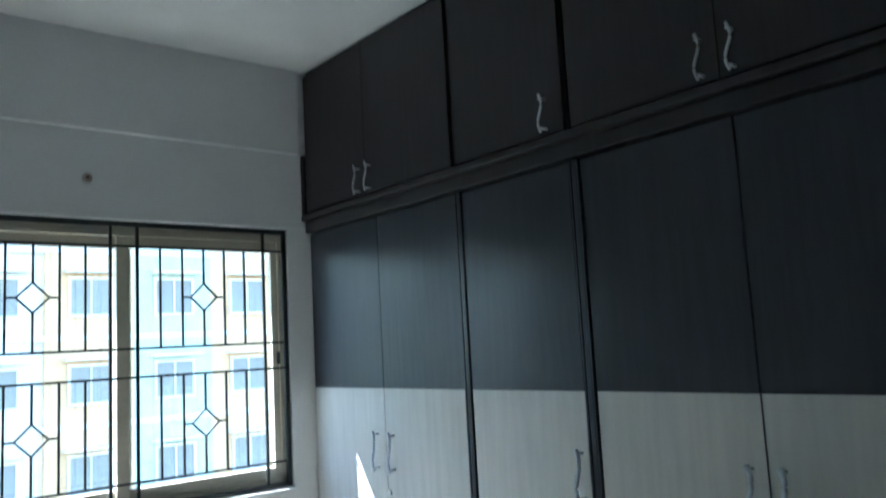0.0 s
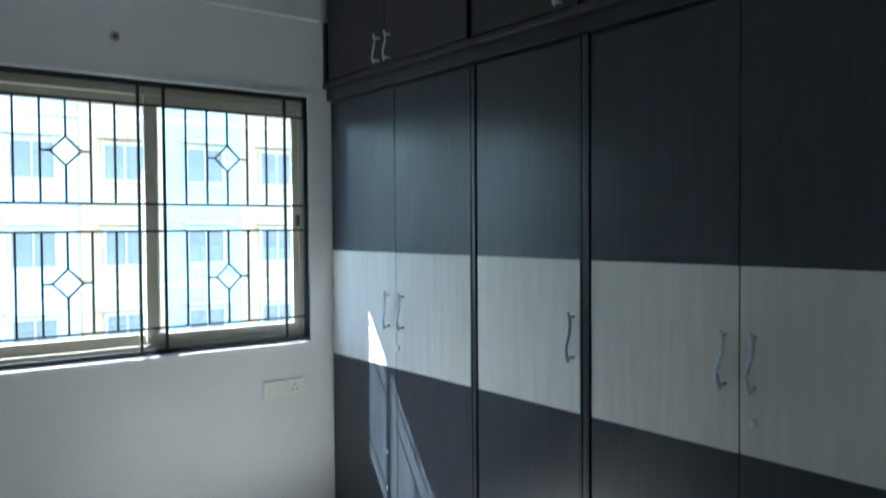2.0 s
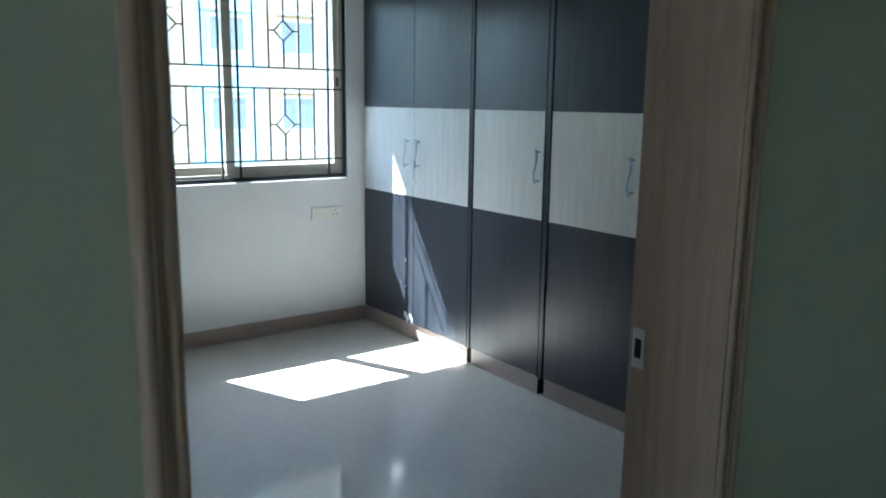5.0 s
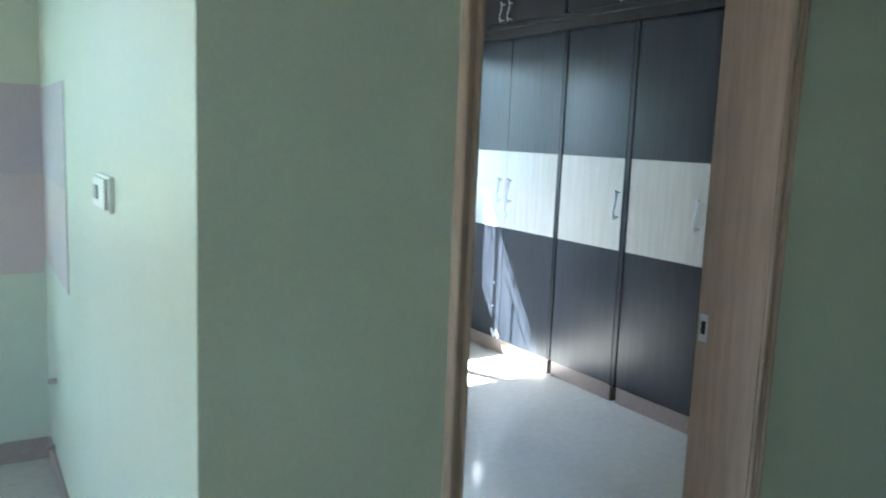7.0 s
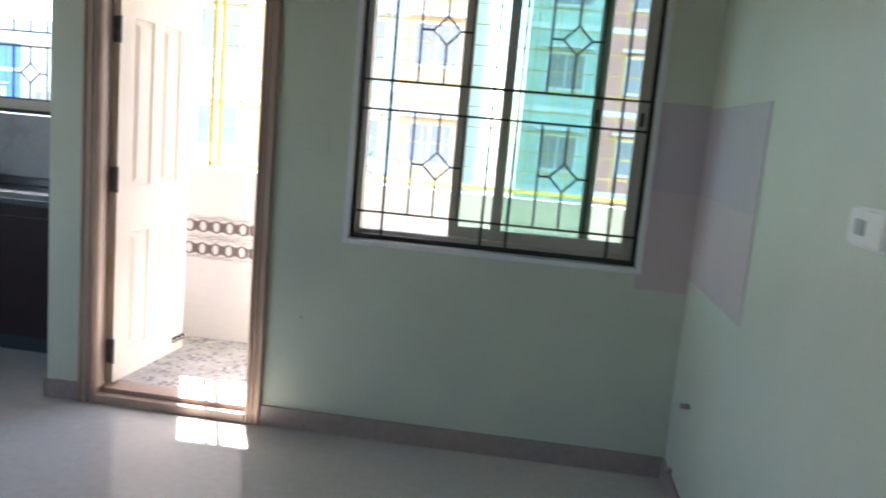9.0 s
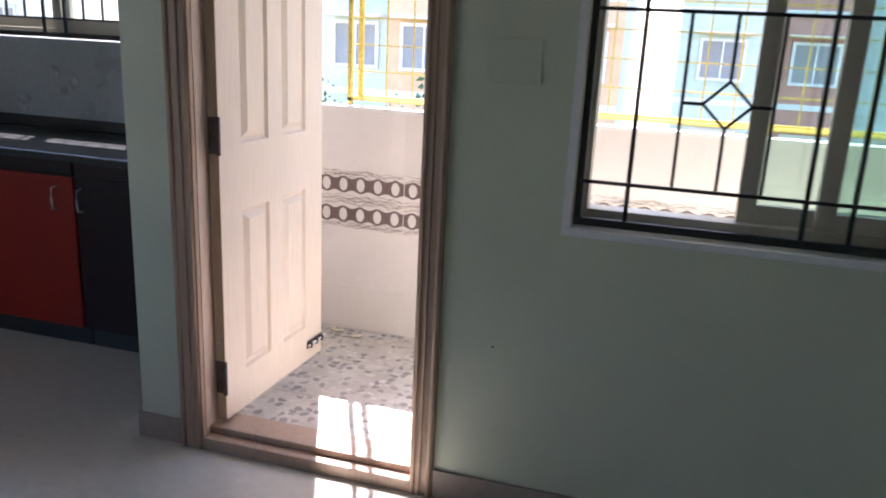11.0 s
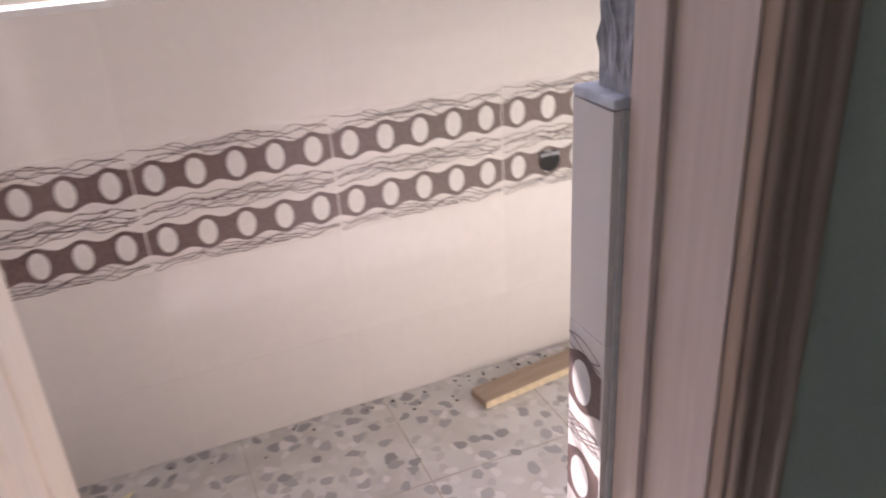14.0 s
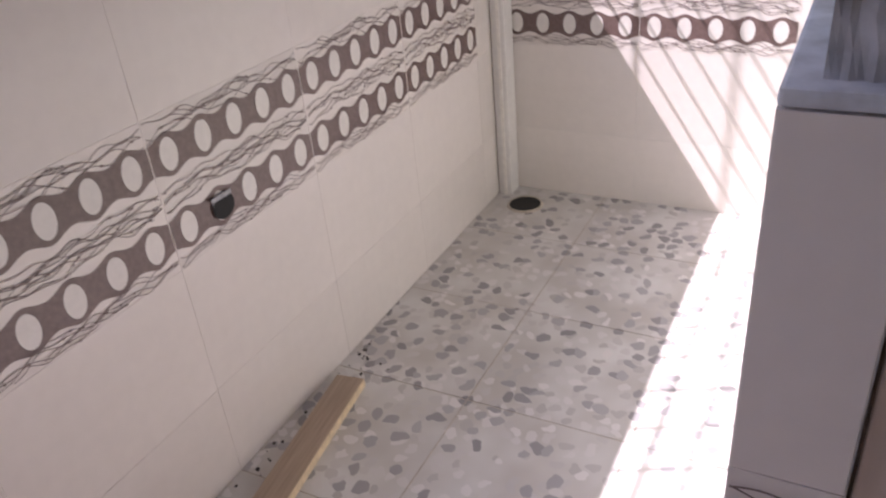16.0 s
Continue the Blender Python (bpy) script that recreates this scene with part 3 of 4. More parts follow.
part("edge_strip", boxes((-0.0365, 0.0005, LY0 - 0.003, LY0 + 0.001, LZ0, LZ1)), DOOR_EDGE, leaf, "bare timber edge")
for ya, yb in ((0.125, 0.30), (0.392, 0.567)):
    for za, zb in ((0.235, 0.83), (1.06, 1.87)):
        part("raised_panel", raised_panel(0.0, ya, yb, za, zb), DOOR_PAINT, leaf)
for z in (0.25, 1.10, 1.80):
    h = part("hinge", boxes((-0.034, 0.003, -0.008, -0.0035, z - 0.06, z + 0.06), bevel=0.001), HINGE, leaf, "tarnished steel hinge")
    part("knuckle", tube([(0.006, -0.010, z - 0.062), (0.006, -0.010, z + 0.062)], 0.007, 10), HINGE, h, smooth=True)
bolt = part("tower_bolt", boxes((0.001, 0.004, 0.575, 0.703, 0.138, 0.170), bevel=0.001), HINGE, leaf, "small steel tower bolt")
part("bolt_rod", tube([(0.011, 0.575, 0.154), (0.011, 0.72, 0.154)], 0.006, 10), CHROME, bolt, smooth=True)
for y in (0.59, 0.64, 0.685):
    part("bolt_loop", boxes((0.002, 0.019, y - 0.006, y + 0.006, 0.142, 0.166), bevel=0.002), HINGE, bolt)
leaf.matrix_world = pose(-3.223, 2.335, 0.0, 0, 0, -3.0)

# ---- hall fittings ----
for nm, bmx, mat in (("wall_patch_upper", boxes((PART_X - 0.0035, PART_X - 0.0005, 1.39, HALL_Y0 - 0.004, 1.29, 1.655), (-0.747, PART_X - 0.004, HALL_Y0 - 0.0035, HALL_Y0 - 0.0005, 1.29, 1.67)), MAUVE),
                     ("wall_patch_lower", boxes((PART_X - 0.0035, PART_X - 0.0005, 1.39, HALL_Y0 - 0.004, 0.925, 1.289), (-0.765, PART_X - 0.004, HALL_Y0 - 0.0035, HALL_Y0 - 0.0005, 0.855, 1.289)), ROSE)):
    structure(nm, bmx, mat, "mauve painted patch wrapping the corner of the green walls", "paint patch")
sw = thing("switch_plate", "white modular switch plate with raised frame on the partition", "switch")
part("back_box", boxes((PART_X - 0.012, PART_X - 0.001, 0.415, 0.61, 1.308, 1.395), bevel=0.003), SWITCH, sw)
part("cover", boxes((PART_X - 0.022, PART_X - 0.0125, 0.425, 0.60, 1.315, 1.388), bevel=0.003), SWITCH, sw)
part("rocker", boxes((PART_X - 0.028, PART_X - 0.0225, 0.51, 0.555, 1.335, 1.369), bevel=0.003), ROCKER, sw, "grey rocker")
for n, (y, z) in enumerate(((1.93, 0.46), (2.09, 0.115))):
    p = thing("pipe_stub", "small capped pipe stub near the wall foot", "pipe", "pipe stubs")
    part("pipe", tube([(PART_X - 0.0005, y, z), (PART_X - 0.035, y, z - 0.002)], 0.011, 12), SKIRT, p, smooth=True)
nail = thing("wall_plug", "small dark wall plug in the green wall", "wall plug")
part("plug", tube([(-2.262, HALL_Y0 - 0.0005, 0.55), (-2.262, HALL_Y0 - 0.003, 0.55)], 0.0035, 10), DIRT, nail)
blank = thing("blank_plate", "blank painted switch box cover on the green wall", "cover plate")
part("plate", boxes((-2.33, -2.18, HALL_Y0 - 0.005, HALL_Y0 - 0.0005, 1.33, 1.45), bevel=0.002), GREEN_WALL, blank)

# ---- kitchen ----
KY = 2.82
for x0, x1, mats, label in ((-6.3, -5.27, RED_LAM, "red laminate kitchen base cabinet under the counter"), (-5.26, -4.245, RED_LAM, "red laminate kitchen base cabinet under the counter"), (-4.235, -3.6, WINE_LAM, "dark wine laminate kitchen base cabinet under the counter")):
    c = thing("base_cabinet", label, "cabinet", "kitchen base cabinets")
    part("body", boxes((x0, x1, KY + 0.02, 3.41, 0.1, 0.85)), DARK_EDGE, c)
    part("toe_kick", boxes((x0, x1, KY + 0.05, 3.41, 0.0, 0.098)), DARK_EDGE, c)
    d = part("door", boxes((x0 + 0.002, x1 - 0.002, KY, KY + 0.018, 0.1, 0.785), bevel=0.002), mats, c)
    hx = x1 - 0.09 if mats is RED_LAM else x0 + 0.03
    part("handle", tube([(hx, KY, 0.74), (hx, KY - 0.025, 0.735), (hx, KY - 0.03, 0.69), (hx, KY - 0.025, 0.645), (hx, KY, 0.64)], 0.005, 8), CHROME, d, "small metal bow handle", smooth=True)
    part("rail", boxes((x0 + 0.002, x1 - 0.002, KY, KY + 0.018, 0.79, 0.85)), WINE_LAM, c)
ct = thing("countertop", "polished black granite kitchen counter, dusty in sunlight", "countertop")
part("slab", boxes((-6.37, -3.592, KY - 0.03, 3.418, 0.852, 0.89), bevel=0.006), GRANITE, ct)
part("upstand", boxes((-6.37, -3.592, 3.398, 3.418, 0.892, 0.945), bevel=0.003), GRANITE, ct)
for k, (x, z, r) in enumerate(((-4.83, 1.17, 0.03), (-4.72, 1.13, 0.036), (-4.79, 1.08, 0.028), (-5.03, 1.0, 0.05))):
    h = thing("plaster_hole", "chipped plaster hole for a pipe in the kitchen wall", "wall hole", "plaster holes")
    bm = bmesh.new()
    ring = [bm.verts.new((x + r * (1 + 0.35 * noise.noise((a * 1.3, k * 3.1, 0))) * math.cos(a * math.pi / 8), 3.4185, z + r * (1 + 0.35 * noise.noise((a * 1.3, k * 3.1, 4))) * math.sin(a * math.pi / 8))) for a in range(16)]
    deep = [bm.verts.new((v.co.x, 3.4165, v.co.z)) for v in ring]
    bm.faces.new(deep)
    for a in range(16):
        bm.faces.new((ring[a], ring[(a + 1) % 16], deep[(a + 1) % 16], deep[a]))
    part("chipping", bm, ROUGH, h)

# ---- balcony things ----
pipe = thing("pipe_casing", "white boxed drain pipe casing in the balcony corner", "pipe casing")
part("casing", boxes((END_X - 0.075, END_X - 0.004, BAL_Y - 0.05, BAL_Y - 0.003, 0.003, 2.615), bevel=0.006), PVC, pipe)
part("seam", boxes((END_X - 0.079, END_X - 0.0755, BAL_Y - 0.035, BAL_Y - 0.025, 0.003, 2.615)), GROUT, pipe)
drain = thing("floor_drain", "open round floor drain hole near the corner", "drain")
# solid black disc stands for the shaded depth of the drain
part("hole", tube([(-0.758, 3.387, 0.006), (-0.758, 3.387, 0.009)], 0.055, 28), BLACK, drain)
bm = bmesh.new()
rings = [[bm.verts.new((-0.758 + r * math.cos(k * math.pi / 14), 3.387 + r * math.sin(k * math.pi / 14), z)) for k in range(28)] for r, z in ((0.053, 0.0095), (0.056, 0.0125), (0.062, 0.006))]
for a, b in zip(rings, rings[1:]):
    for k in range(28):
        bm.faces.new((a[k], a[(k + 1) % 28], b[(k + 1) % 28], b[k]))
part("rim", bm, FLOOR_GROUT, drain, "chipped cement rim")
outlet = thing("wall_outlet_hole", "broken dark pipe hole cut into an oval wall tile", "wall hole")
bm = bmesh.new()
ring = [bm.verts.new((-1.978 + (0.030 + 0.006 * noise.noise((a, 1, 2))) * math.cos(a * math.pi / 9), BAL_Y - 0.0055, 0.587 + (0.026 + 0.008 * noise.noise((a, 5, 2))) * math.sin(a * math.pi / 9))) for a in range(18)]
bm.faces.new(ring)
# flat black face paints the shade inside the broken pipe hole
part("opening", bm, BLACK, outlet)
part("broken_edge", boxes((-2.008, -1.953, BAL_Y - 0.0075, BAL_Y - 0.0057, 0.604, 0.614), bevel=0.0008), ROUGH, outlet)
plank = thing("plank", "bare brown offcut of wooden plank lying by the wall", "plank")
part("board", boxes((-0.25, 0.25, -0.036, 0.036, 0.0, 0.023), bevel=0.002), PLANK, plank)
part("split_edge", boxes((-0.249, 0.249, -0.0385, -0.0362, 0.001, 0.021)), PLANK_EDGE, plank, "pale freshly cut edge")
plank.matrix_world = pose(-2.026, 3.404, 0.0065, 0, 0, 8)
for x, y, a in ((-3.288, 3.443, 10), (-3.175, 3.40, 40)):
    lf = thing("dry_leaf", "curled dry leaf on the balcony floor", "leaf", "dry leaves")
    bm = bmesh.new()
    rows3 = [[bm.verts.new((u * 0.035, w * 0.012 * (1 - u * u), 0.003 + 0.006 * w * w + 0.003 * u * u)) for w in (-1, 0, 1)] for u in (-0.98, -0.5, 0, 0.5, 0.98)]
    for p, q in zip(rows3, rows3[1:]):
        for k in range(2):
            bm.faces.new((p[k], p[k + 1], q[k + 1], q[k]))
    part("blade", bm, DRY_LEAF, lf, smooth=True)
    lf.matrix_world = pose(x, y, 0.006, 0, 0, a)
grit = bmesh.new()
for k in range(70):
    x = random.choice((random.uniform(-3.2, -2.0), random.gauss(-2.2, 0.12), random.gauss(-1.7, 0.06)))
    y = BAL_Y - 0.012 - abs(random.gauss(0, 0.05))
    s = random.uniform(0.0012, 0.004)
    add_box(grit, x - s, x + s, y - s * 0.7, y + s * 0.7, 0.006, 0.006 + s)
tagged(part("grit", grit, DIRT), "dark crumbs of dirt along the wall foot", "dirt", kind="stuff")

# pier beside the balcony door: tiled to sill height, rough plaster above
PX0, PX1, PY1, PZ = -2.533, -2.08, 2.498, 1.075
structure("wall_balcony_pier", boxes((PX0 + 0.009, -2.46, 2.422, PY1 - 0.009, 0, PZ), (-2.46, PX1, 2.4705, PY1 - 0.009, 0, PZ)), GROUT, "tiled dado beside the balcony door", "wall")
structure("wall_balcony_ledge", boxes((PX0 - 0.001, PX1, 2.422, PY1, PZ + 0.001, PZ + 0.012), bevel=0.003), LEDGE, "smeared plaster ledge on the tiled dado", "ledge")
structure("wall_balcony_core", boxes((-2.508, -2.43, 2.422, 2.4695, PZ + 0.013, 2.6)), ROUGH, "rough cement plaster edge by the balcony door", "wall")
bm = bmesh.new()
bmesh.ops.create_grid(bm, x_segments=14, y_segments=90, size=0.5)
for v in bm.verts:
    u, w = v.co.x, v.co.y
    d = 0.005 * noise.noise((u * 3, w * 34, 2)) + 0.004 * noise.noise((u * 9, w * 90, 7))
    v.co = Vector((-2.516 + d, 2.450 + u * 0.056, PZ + 0.012 + (w + 0.5) * 1.45))
part("rough_plaster", bm, ROUGH, bpy.data.objects["wall_balcony_core"])


# ---- balcony grille ----
cage = thing("balcony_grille", "yellow painted wire grille cage over the parapet", "grille")
CX0, CX1, CY, CZ0, CZ1 = -3.30, END_X + 0.1, 3.72, 1.13, 2.62
for x in (CX0, CX1):
    part("post", boxes((x - 0.011, x + 0.011, CY - 0.011, CY + 0.011, CZ0, CZ1), bevel=0.002), YELLOW, cage)
for z in (CZ0, CZ1):
    part("rail", boxes((CX0, CX1, CY - 0.010, CY + 0.010, z - 0.010, z + 0.010), bevel=0.002), YELLOW, cage)
for x in (CX0, CX1):
    part("side_rail", boxes((x - 0.01, x + 0.01, 3.58, CY, CZ0 - 0.01, CZ0 + 0.01), bevel=0.002), YELLOW, cage)
    part("wall_post", boxes((x - 0.01, x + 0.01, 3.58, 3.602, CZ0 - 0.03, CZ1), bevel=0.002), YELLOW, cage)
n = int((CX1 - CX0) / 0.132)
for k in range(1, n):
    x = CX0 + (CX1 - CX0) * k / n
    part("upright_wire", boxes((x - 0.003, x + 0.003, CY - 0.003, CY + 0.003, CZ0, CZ1)), YELLOW, cage)
for k in range(1, 12):
    z = CZ0 + (CZ1 - CZ0) * k / 12
    part("cross_wire", boxes((CX0, CX1, CY - 0.009, CY - 0.003, z - 0.003, z + 0.003)), YELLOW, cage)
    part("side_wire", boxes((CX0 - 0.003, CX0 + 0.003, 3.59, CY, z - 0.003, z + 0.003)), YELLOW, cage)
tray = thing("grille_tray", "yellow painted bottom bars of the balcony grille", "grille")
for k in range(4):
    y = 3.60 + 0.032 * k
    part("bar", boxes((CX0, CX1, y - 0.004, y + 0.004, CZ0 - 0.006, CZ0 + 0.002)), YELLOW, tray)

# ---- outside ----
structure("ground", boxes((-400, 400, 6, 900, -10.2, -10)), GROUND, "dry bare ground between the apartment blocks", "ground")


def apartment(x0, x1, y, z1, cols, wall_mat, accents, label):
    """A block of flats whose front looks towards -y; accents: (first column, last column, material)."""
    b = thing("apartment_building", label, "building", "apartment blocks")
    part("wall", boxes((x0, x1, y, y + 9, -10, z1)), wall_mat, b)
    part("roof", boxes((x0 - 0.4, x1 + 0.4, y - 0.4, y + 9.4, z1, z1 + 0.3)), B_WHITE, b)
    part("parapet", boxes((x0, x1, y, y + 0.2, z1 + 0.3, z1 + 1.3)), wall_mat, b)
    w = (x1 - x0) / cols
    for a, c, mat in accents:
        part("accent_panel", boxes((x0 + a * w, x0 + c * w, y - 0.25, y + 0.01, -10, z1 - 0.05)), mat, b)
    bm = bmesh.new()
    loops = [[bm.verts.new((sx * w2, dy, sz * h2)) for sx, sz in ((1, 1), (-1, 1), (-1, -1), (1, -1))] for w2, h2, dy in ((0.78, 0.72, 0), (0.78, 0.72, -0.08), (0.68, 0.62, -0.08), (0.68, 0.62, 0))]
    for p, q in zip(loops, loops[1:]):
        for n in range(4):
            bm.faces.new((p[n], p[(n + 1) % 4], q[(n + 1) % 4], q[n]))
    frame_me = to_mesh("window_frame", bm, B_WHITE)
    hood_me = to_mesh("hood", boxes((-0.95, 0.95, -0.5, 0, 0.85, 0.95)), B_WHITE)
    mullion_me = to_mesh("mullion", boxes((-0.03, 0.03, -0.07, 0, -0.62, 0.62)), B_WHITE)
    pane_me = to_mesh("pane", boxes((-0.68, 0.68, -0.03, 0.0, -0.62, 0.62)), B_PANE)
    z = -8.4
    while z < z1 - 1.2:
        part("floor_band", boxes((x0, x1, y - 0.3, y - 0.26, z + 1.55, z + 1.75)), B_WHITE, b)
        for k in range(cols):
            depth = 0.27 if any(a <= k < c for a, c, _ in accents) else 0.02
            win = new("window", frame_me)
            win.parent, win.location = b, (x0 + (k + 0.5) * w, y - depth, z)
            for nm, me in (("pane", pane_me), ("hood", hood_me), ("mullion", mullion_me)):
                new(nm, me).parent = win
        z += 3.1
    return b


apartment(-2, 34, 30, 17, 12, B_WHITE, [(0, 1, B_GREEN), (1, 2, B_SALMON), (3, 4, B_ORANGE), (4, 5, B_GREEN), (5, 6, B_ORANGE), (7, 8, B_ORANGE), (8, 9, B_GREEN), (10, 11, B_ORANGE)], "pale apartment block with orange and green panels")
apartment(-13, -3.5, 24, 14, 4, B_GREEN, [(1, 2, B_ORANGE), (3, 4, B_ORANGE)], "green and orange apartment block behind the balcony")
apartment(-33, -15, 40, 4, 6, B_WHITE, [(0, 1, B_BLUE), (2, 3, B_YELLOW), (4, 5, B_BLUE)], "white apartment block with blue and yellow panels")
apartment(-60, -36, 36, 12, 8, B_WHITE, [(2, 3, B_GREEN)], "white apartment block seen from the kitchen")


def tree(x, y, base, height, spread, seed):
    rnd = random.Random(seed)
    t = thing("tree", "leafy green tree between the buildings", "tree", "trees")
    top = Vector((x, y, base + height * 0.55))
    part("trunk", tube([(x, y, base), (x + 0.1, y, base + height * 0.3), tuple(top)], 0.16, 8), BARK, t, smooth=True)
    bm = bmesh.new()
    for k in range(2600):
        d = Vector((rnd.gauss(0, 1), rnd.gauss(0, 1), rnd.gauss(0, 0.8))).normalized() * rnd.uniform(0.35, 1) ** 0.5
        lump = 0.75 + 0.5 * noise.noise(d * 2.2 + Vector((seed, 0, 0)))
        c = top + Vector((d.x * spread * lump, d.y * spread * lump, height * 0.22 + d.z * height * 0.33 * lump))
        q = Euler((rnd.uniform(0, 6), rnd.uniform(0, 6), rnd.uniform(0, 6))).to_matrix()
        s = rnd.uniform(0.05, 0.13)
        bm.faces.new([bm.verts.new(c + q @ Vector(v)) for v in ((-s, 0, 0), (0, -s * 0.5, 0.03), (s, 0, 0), (0, s * 0.5, 0.03))])
    part("crown", bm, LEAFY, t)
    for k in range(4):
        a = k * 1.6 + rnd.random()
        part("limb", tube([tuple(top - Vector((0, 0, height * 0.1))), tuple(top + Vector((math.cos(a) * spread * 0.6, math.sin(a) * spread * 0.6, height * 0.25)))], 0.06, 6), BARK, t)


for k, (x, y, h, s) in enumerate(((-6.4, 17, 10.5, 2.2), (-9.5, 19, 9.0, 2.4), (-4.2, 18.5, 8.2, 2.0), (-13, 21, 9.5, 2.6))):
    tree(x, y, -10, h, s, k + 3)


# ---- balcony tiles, piece by piece ----
def tile_mesh(w, h, gap=0.0004, t=0.009):
    return to_mesh("tile", boxes((gap, w - gap, 0, t, gap, h - gap), bevel=0.0004), TILE)


TW, ROW = 0.437, 0.289


def strip_face(bm, x0, x1, low, high, y, n=60):
    prev = None
    for k in range(n + 1):
        x = x0 + (x1 - x0) * k / n
        cur = (bm.verts.new((x, y, low(x))), bm.verts.new((x, y, high(x))))
        if prev:
            bm.faces.new((prev[0], cur[0], cur[1], prev[1]))
        prev = cur


def decor_meshes():
    """The printed border of one tile: two wavy belts, ten ovals, and three strands of twigs."""
    centre = [0.0435 + 0.0875 * k for k in range(5)]

    def swell(x):
        return max(math.exp(-((x - c) / 0.026) ** 2) for c in [centre[0] - 0.088, *centre, centre[-1] + 0.088])

    belts, ovals, twigs = bmesh.new(), bmesh.new(), bmesh.new()
    for zc in (0.069, 0.214):
        strip_face(belts, 0.0018, TW - 0.0018, lambda x: zc - 0.027 - 0.014 * swell(x), lambda x: zc + 0.027 + 0.014 * swell(x), -0.0006)
        for c in centre:
            ovals.faces.new([ovals.verts.new((c + 0.0205 * math.cos(a * math.pi / 12), -0.0012, zc + 0.031 * math.sin(a * math.pi / 12))) for a in range(24)])
    rnd = random.Random(5)
    for base, spread, count in ((0.1415, 0.032, 9), (0.264, 0.014, 6), (0.019, 0.013, 6)):
        for s in range(count):
            ph, am, off = rnd.uniform(0, 6.3), rnd.uniform(0.004, 0.011), rnd.uniform(-spread, spread)
            xa = 0.003 if s % 2 else rnd.uniform(0.003, 0.16)
            xb = TW - 0.004 if s % 3 else rnd.uniform(0.25, TW - 0.004)
            f = rnd.uniform(28, 44)
            mid = lambda x: base + off * 0.6 + am * math.sin(x * f + ph) + 0.003 * math.sin(x * 90 + ph)
            strip_face(twigs, xa, xb, lambda x: mid(x) - 0.0008, lambda x: mid(x) + 0.0008, -0.0014 - 0.0001 * s, 70)
            for q in range(3):
                x = rnd.uniform(xa, xb)
                twigs.faces.new([twigs.verts.new((x + 0.0032 * math.cos(a), -0.0024, mid(x) + 0.0026 * math.sin(a))) for a in (0, 1.05, 2.1, 3.14, 4.2, 5.25)])
    return (("belt", to_mesh("belt", belts, DECOR)), ("ovals", to_mesh("ovals", ovals, OVAL)), ("twigs", to_mesh("twigs", twigs, VINE)))


DECOR_ME = decor_meshes()


def tile_wall(parent, x0, x1, joint, rows, place, skip=None):
    """Tiles of width TW with joints at joint + k * TW; place(u) turns a run along the wall into a pose."""
    cache = {}
    k = math.floor((x0 - joint) / TW)
    while joint + k * TW < x1 - 0.005:
        a, b = max(joint + k * TW, x0), min(joint + (k + 1) * TW, x1)
        for za, zb, fancy in rows:
            key = (round(b - a, 3), round(zb - za, 3))
            if key not in cache:
                cache[key] = tile_mesh(*key)
            t = new("tile", cache[key])
            t.parent = parent
            t.matrix_parent_inverse = Matrix.Identity(4)
            t.matrix_basis = place(a, za)
            if fancy and b - a > TW - 0.02:
                for nm, me in DECOR_ME:
                    d = new(nm, me)
                    d.parent = t
        k += 1


ROWS = [(0.0, 0.231, False), (0.231, 0.52, False), (0.52, 0.52 + ROW, True), (0.52 + ROW, PAR_Z - 0.012, False)]
tile_wall(bpy.data.objects["wall_balcony_parapet"], -3.565, END_X, -2.113, ROWS, lambda u, z: Matrix.Translation((u, BAL_Y, z)))
tile_wall(bpy.data.objects["wall_balcony_end"], 0.0, BAL_Y - HALL_Y1, 0.02, ROWS, lambda u, z: Matrix.Translation((END_X, BAL_Y - u, z)) @ Matrix.Rotation(radians(-90), 4, "Z"))
tile_wall(bpy.data.objects["wall_balcony_pier"], PX0, PX1, PX0, ROWS[:3] + [(0.52 + ROW, PZ, False)], lambda u, z: Matrix.Translation((PX1 - (u - PX0), PY1, z)) @ Matrix.Rotation(radians(180), 4, "Z"))
pier = bpy.data.objects["wall_balcony_pier"]
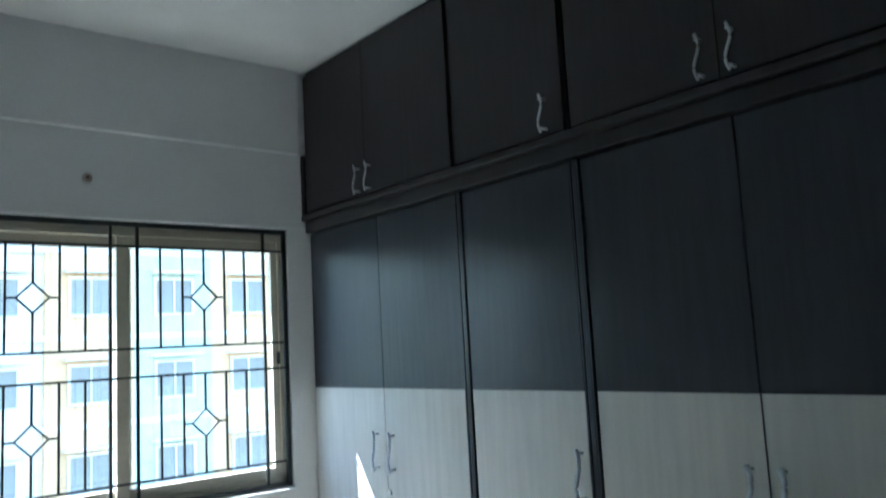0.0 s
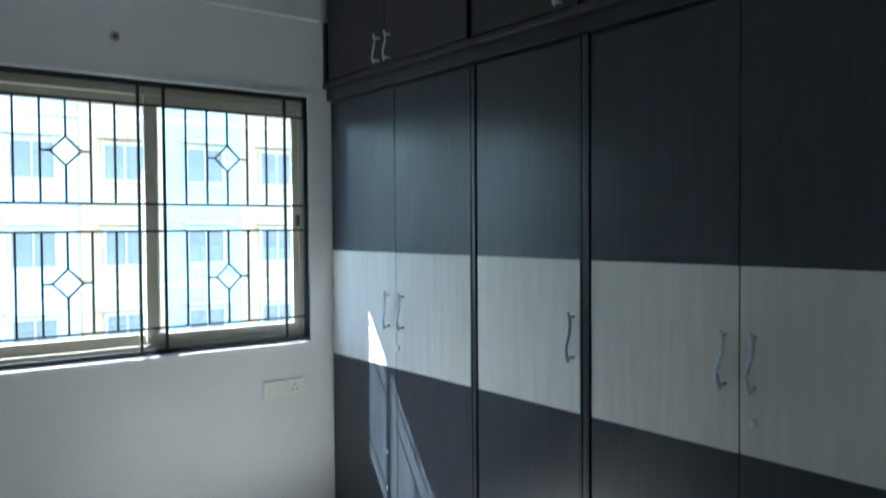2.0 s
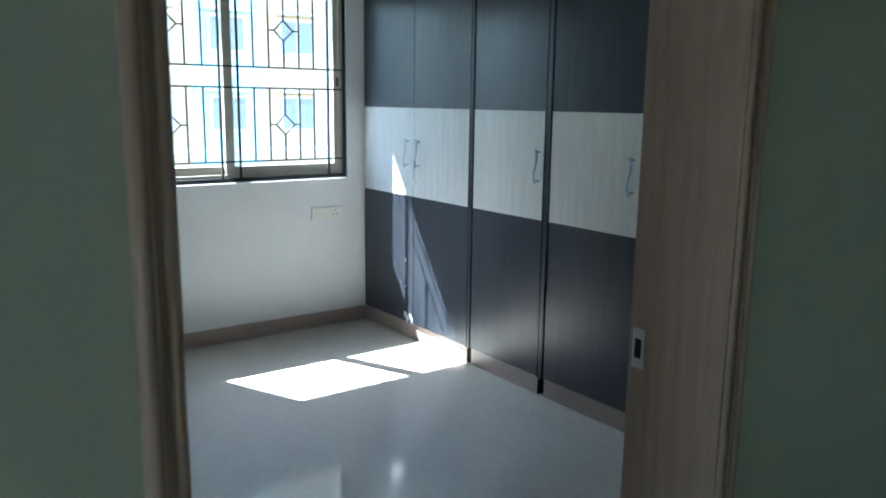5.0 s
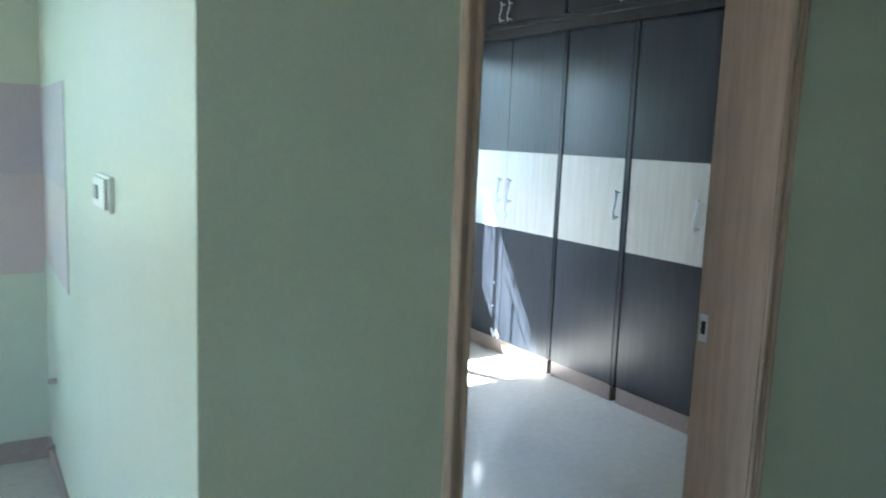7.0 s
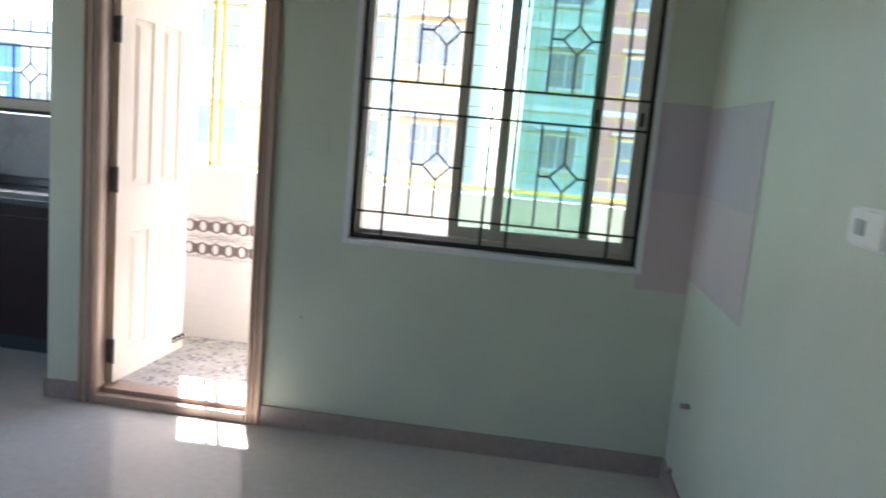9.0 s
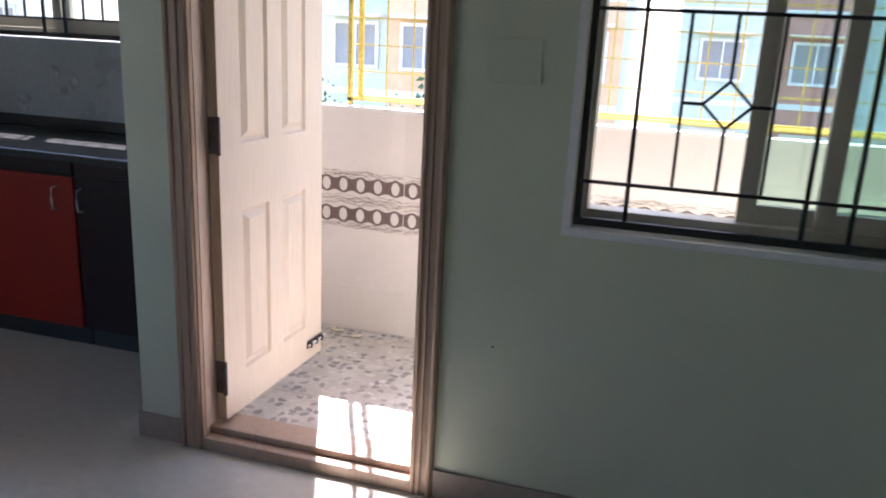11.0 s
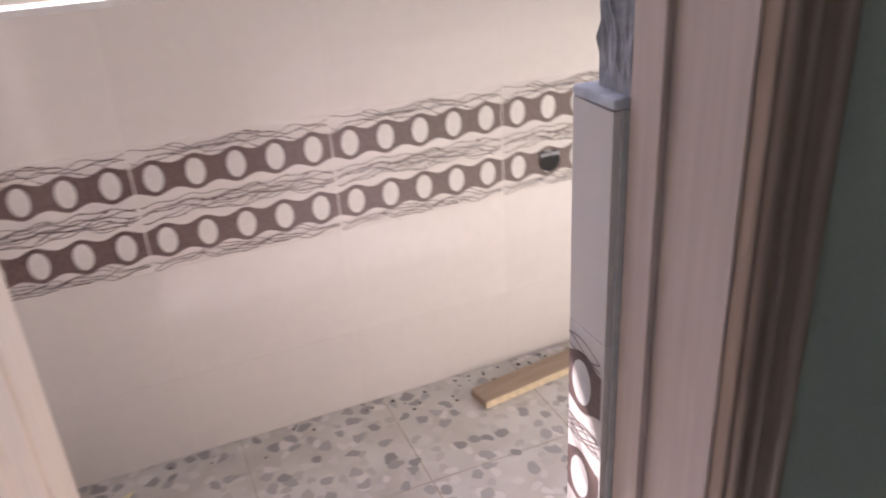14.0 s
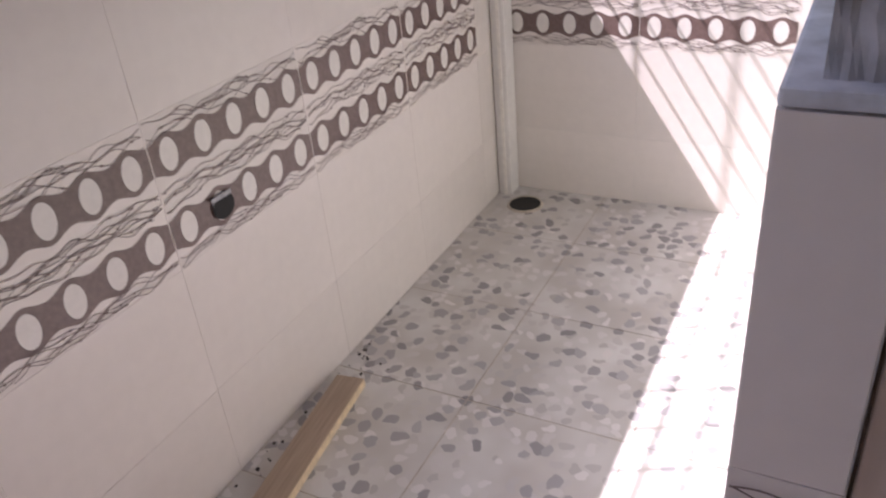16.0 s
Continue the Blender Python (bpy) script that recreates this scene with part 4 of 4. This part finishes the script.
for za, zb, fancy in ROWS[:3] + [(0.52 + ROW, PZ, False)]:
    t = new("tile", tile_mesh(0.074, zb - za, 0.0006, 0.0085))
    t.parent = pier
    t.matrix_basis = Matrix.Translation((PX0, PY1 - 0.0005, za)) @ Matrix.Rotation(radians(-90), 4, "Z")
    if fancy:
        for zc in (0.214, 0.069):
            bm = bmesh.new()
            strip_face(bm, 0.001, 0.070, lambda x: zc - 0.028 - 0.014 * math.exp(-((x - 0.03) / 0.026) ** 2), lambda x: zc + 0.028 + 0.014 * math.exp(-((x - 0.03) / 0.026) ** 2), -0.0006, 20)
            part("belt", bm, DECOR, t)
            bm = bmesh.new()
            bm.faces.new([bm.verts.new((0.03 + 0.0205 * math.cos(a * math.pi / 12), -0.0012, zc + 0.031 * math.sin(a * math.pi / 12))) for a in range(24)])
            part("oval", bm, OVAL, t)
        for s in range(8):
            bm = bmesh.new()
            base = 0.1415 if s < 5 else 0.262
            strip_face(bm, 0.002, 0.069, lambda x: base + 0.012 * math.sin(x * 38 + s * 1.4), lambda x: base + 0.002 + 0.012 * math.sin(x * 38 + s * 1.4), -0.0014 - 0.0001 * s, 24)
            part("twig", bm, VINE, t)

bal_floor = structure("balcony_floor", boxes((-3.565, END_X + 0.012, 2.425, BAL_Y + 0.012, 0.0005, 0.005)), FLOOR_GROUT, "grouted balcony floor bed under pebble tiles", "floor")
FT = 0.385
cache = {}
for i in range(-2, 8):
    for j in range(4):
        xa, xb = max(-2.883 + i * FT, -3.565), min(-2.883 + (i + 1) * FT, END_X)
        yb, ya = min(3.532 - j * FT, BAL_Y), max(3.532 - (j + 1) * FT, 2.43)
        if xb - xa < 0.02 or yb - ya < 0.02:
            continue
        key = (round(xb - xa, 3), round(yb - ya, 3))
        if key not in cache:
            cache[key] = to_mesh("floor_tile", boxes((0.0015, key[0] - 0.0015, 0.0015, key[1] - 0.0015, 0.003, 0.006), bevel=0.0006), PEBBLE)
        t = new("tile", cache[key])
        t.parent = bal_floor
        t.location = (xa, ya, random.uniform(0, 0.0004))
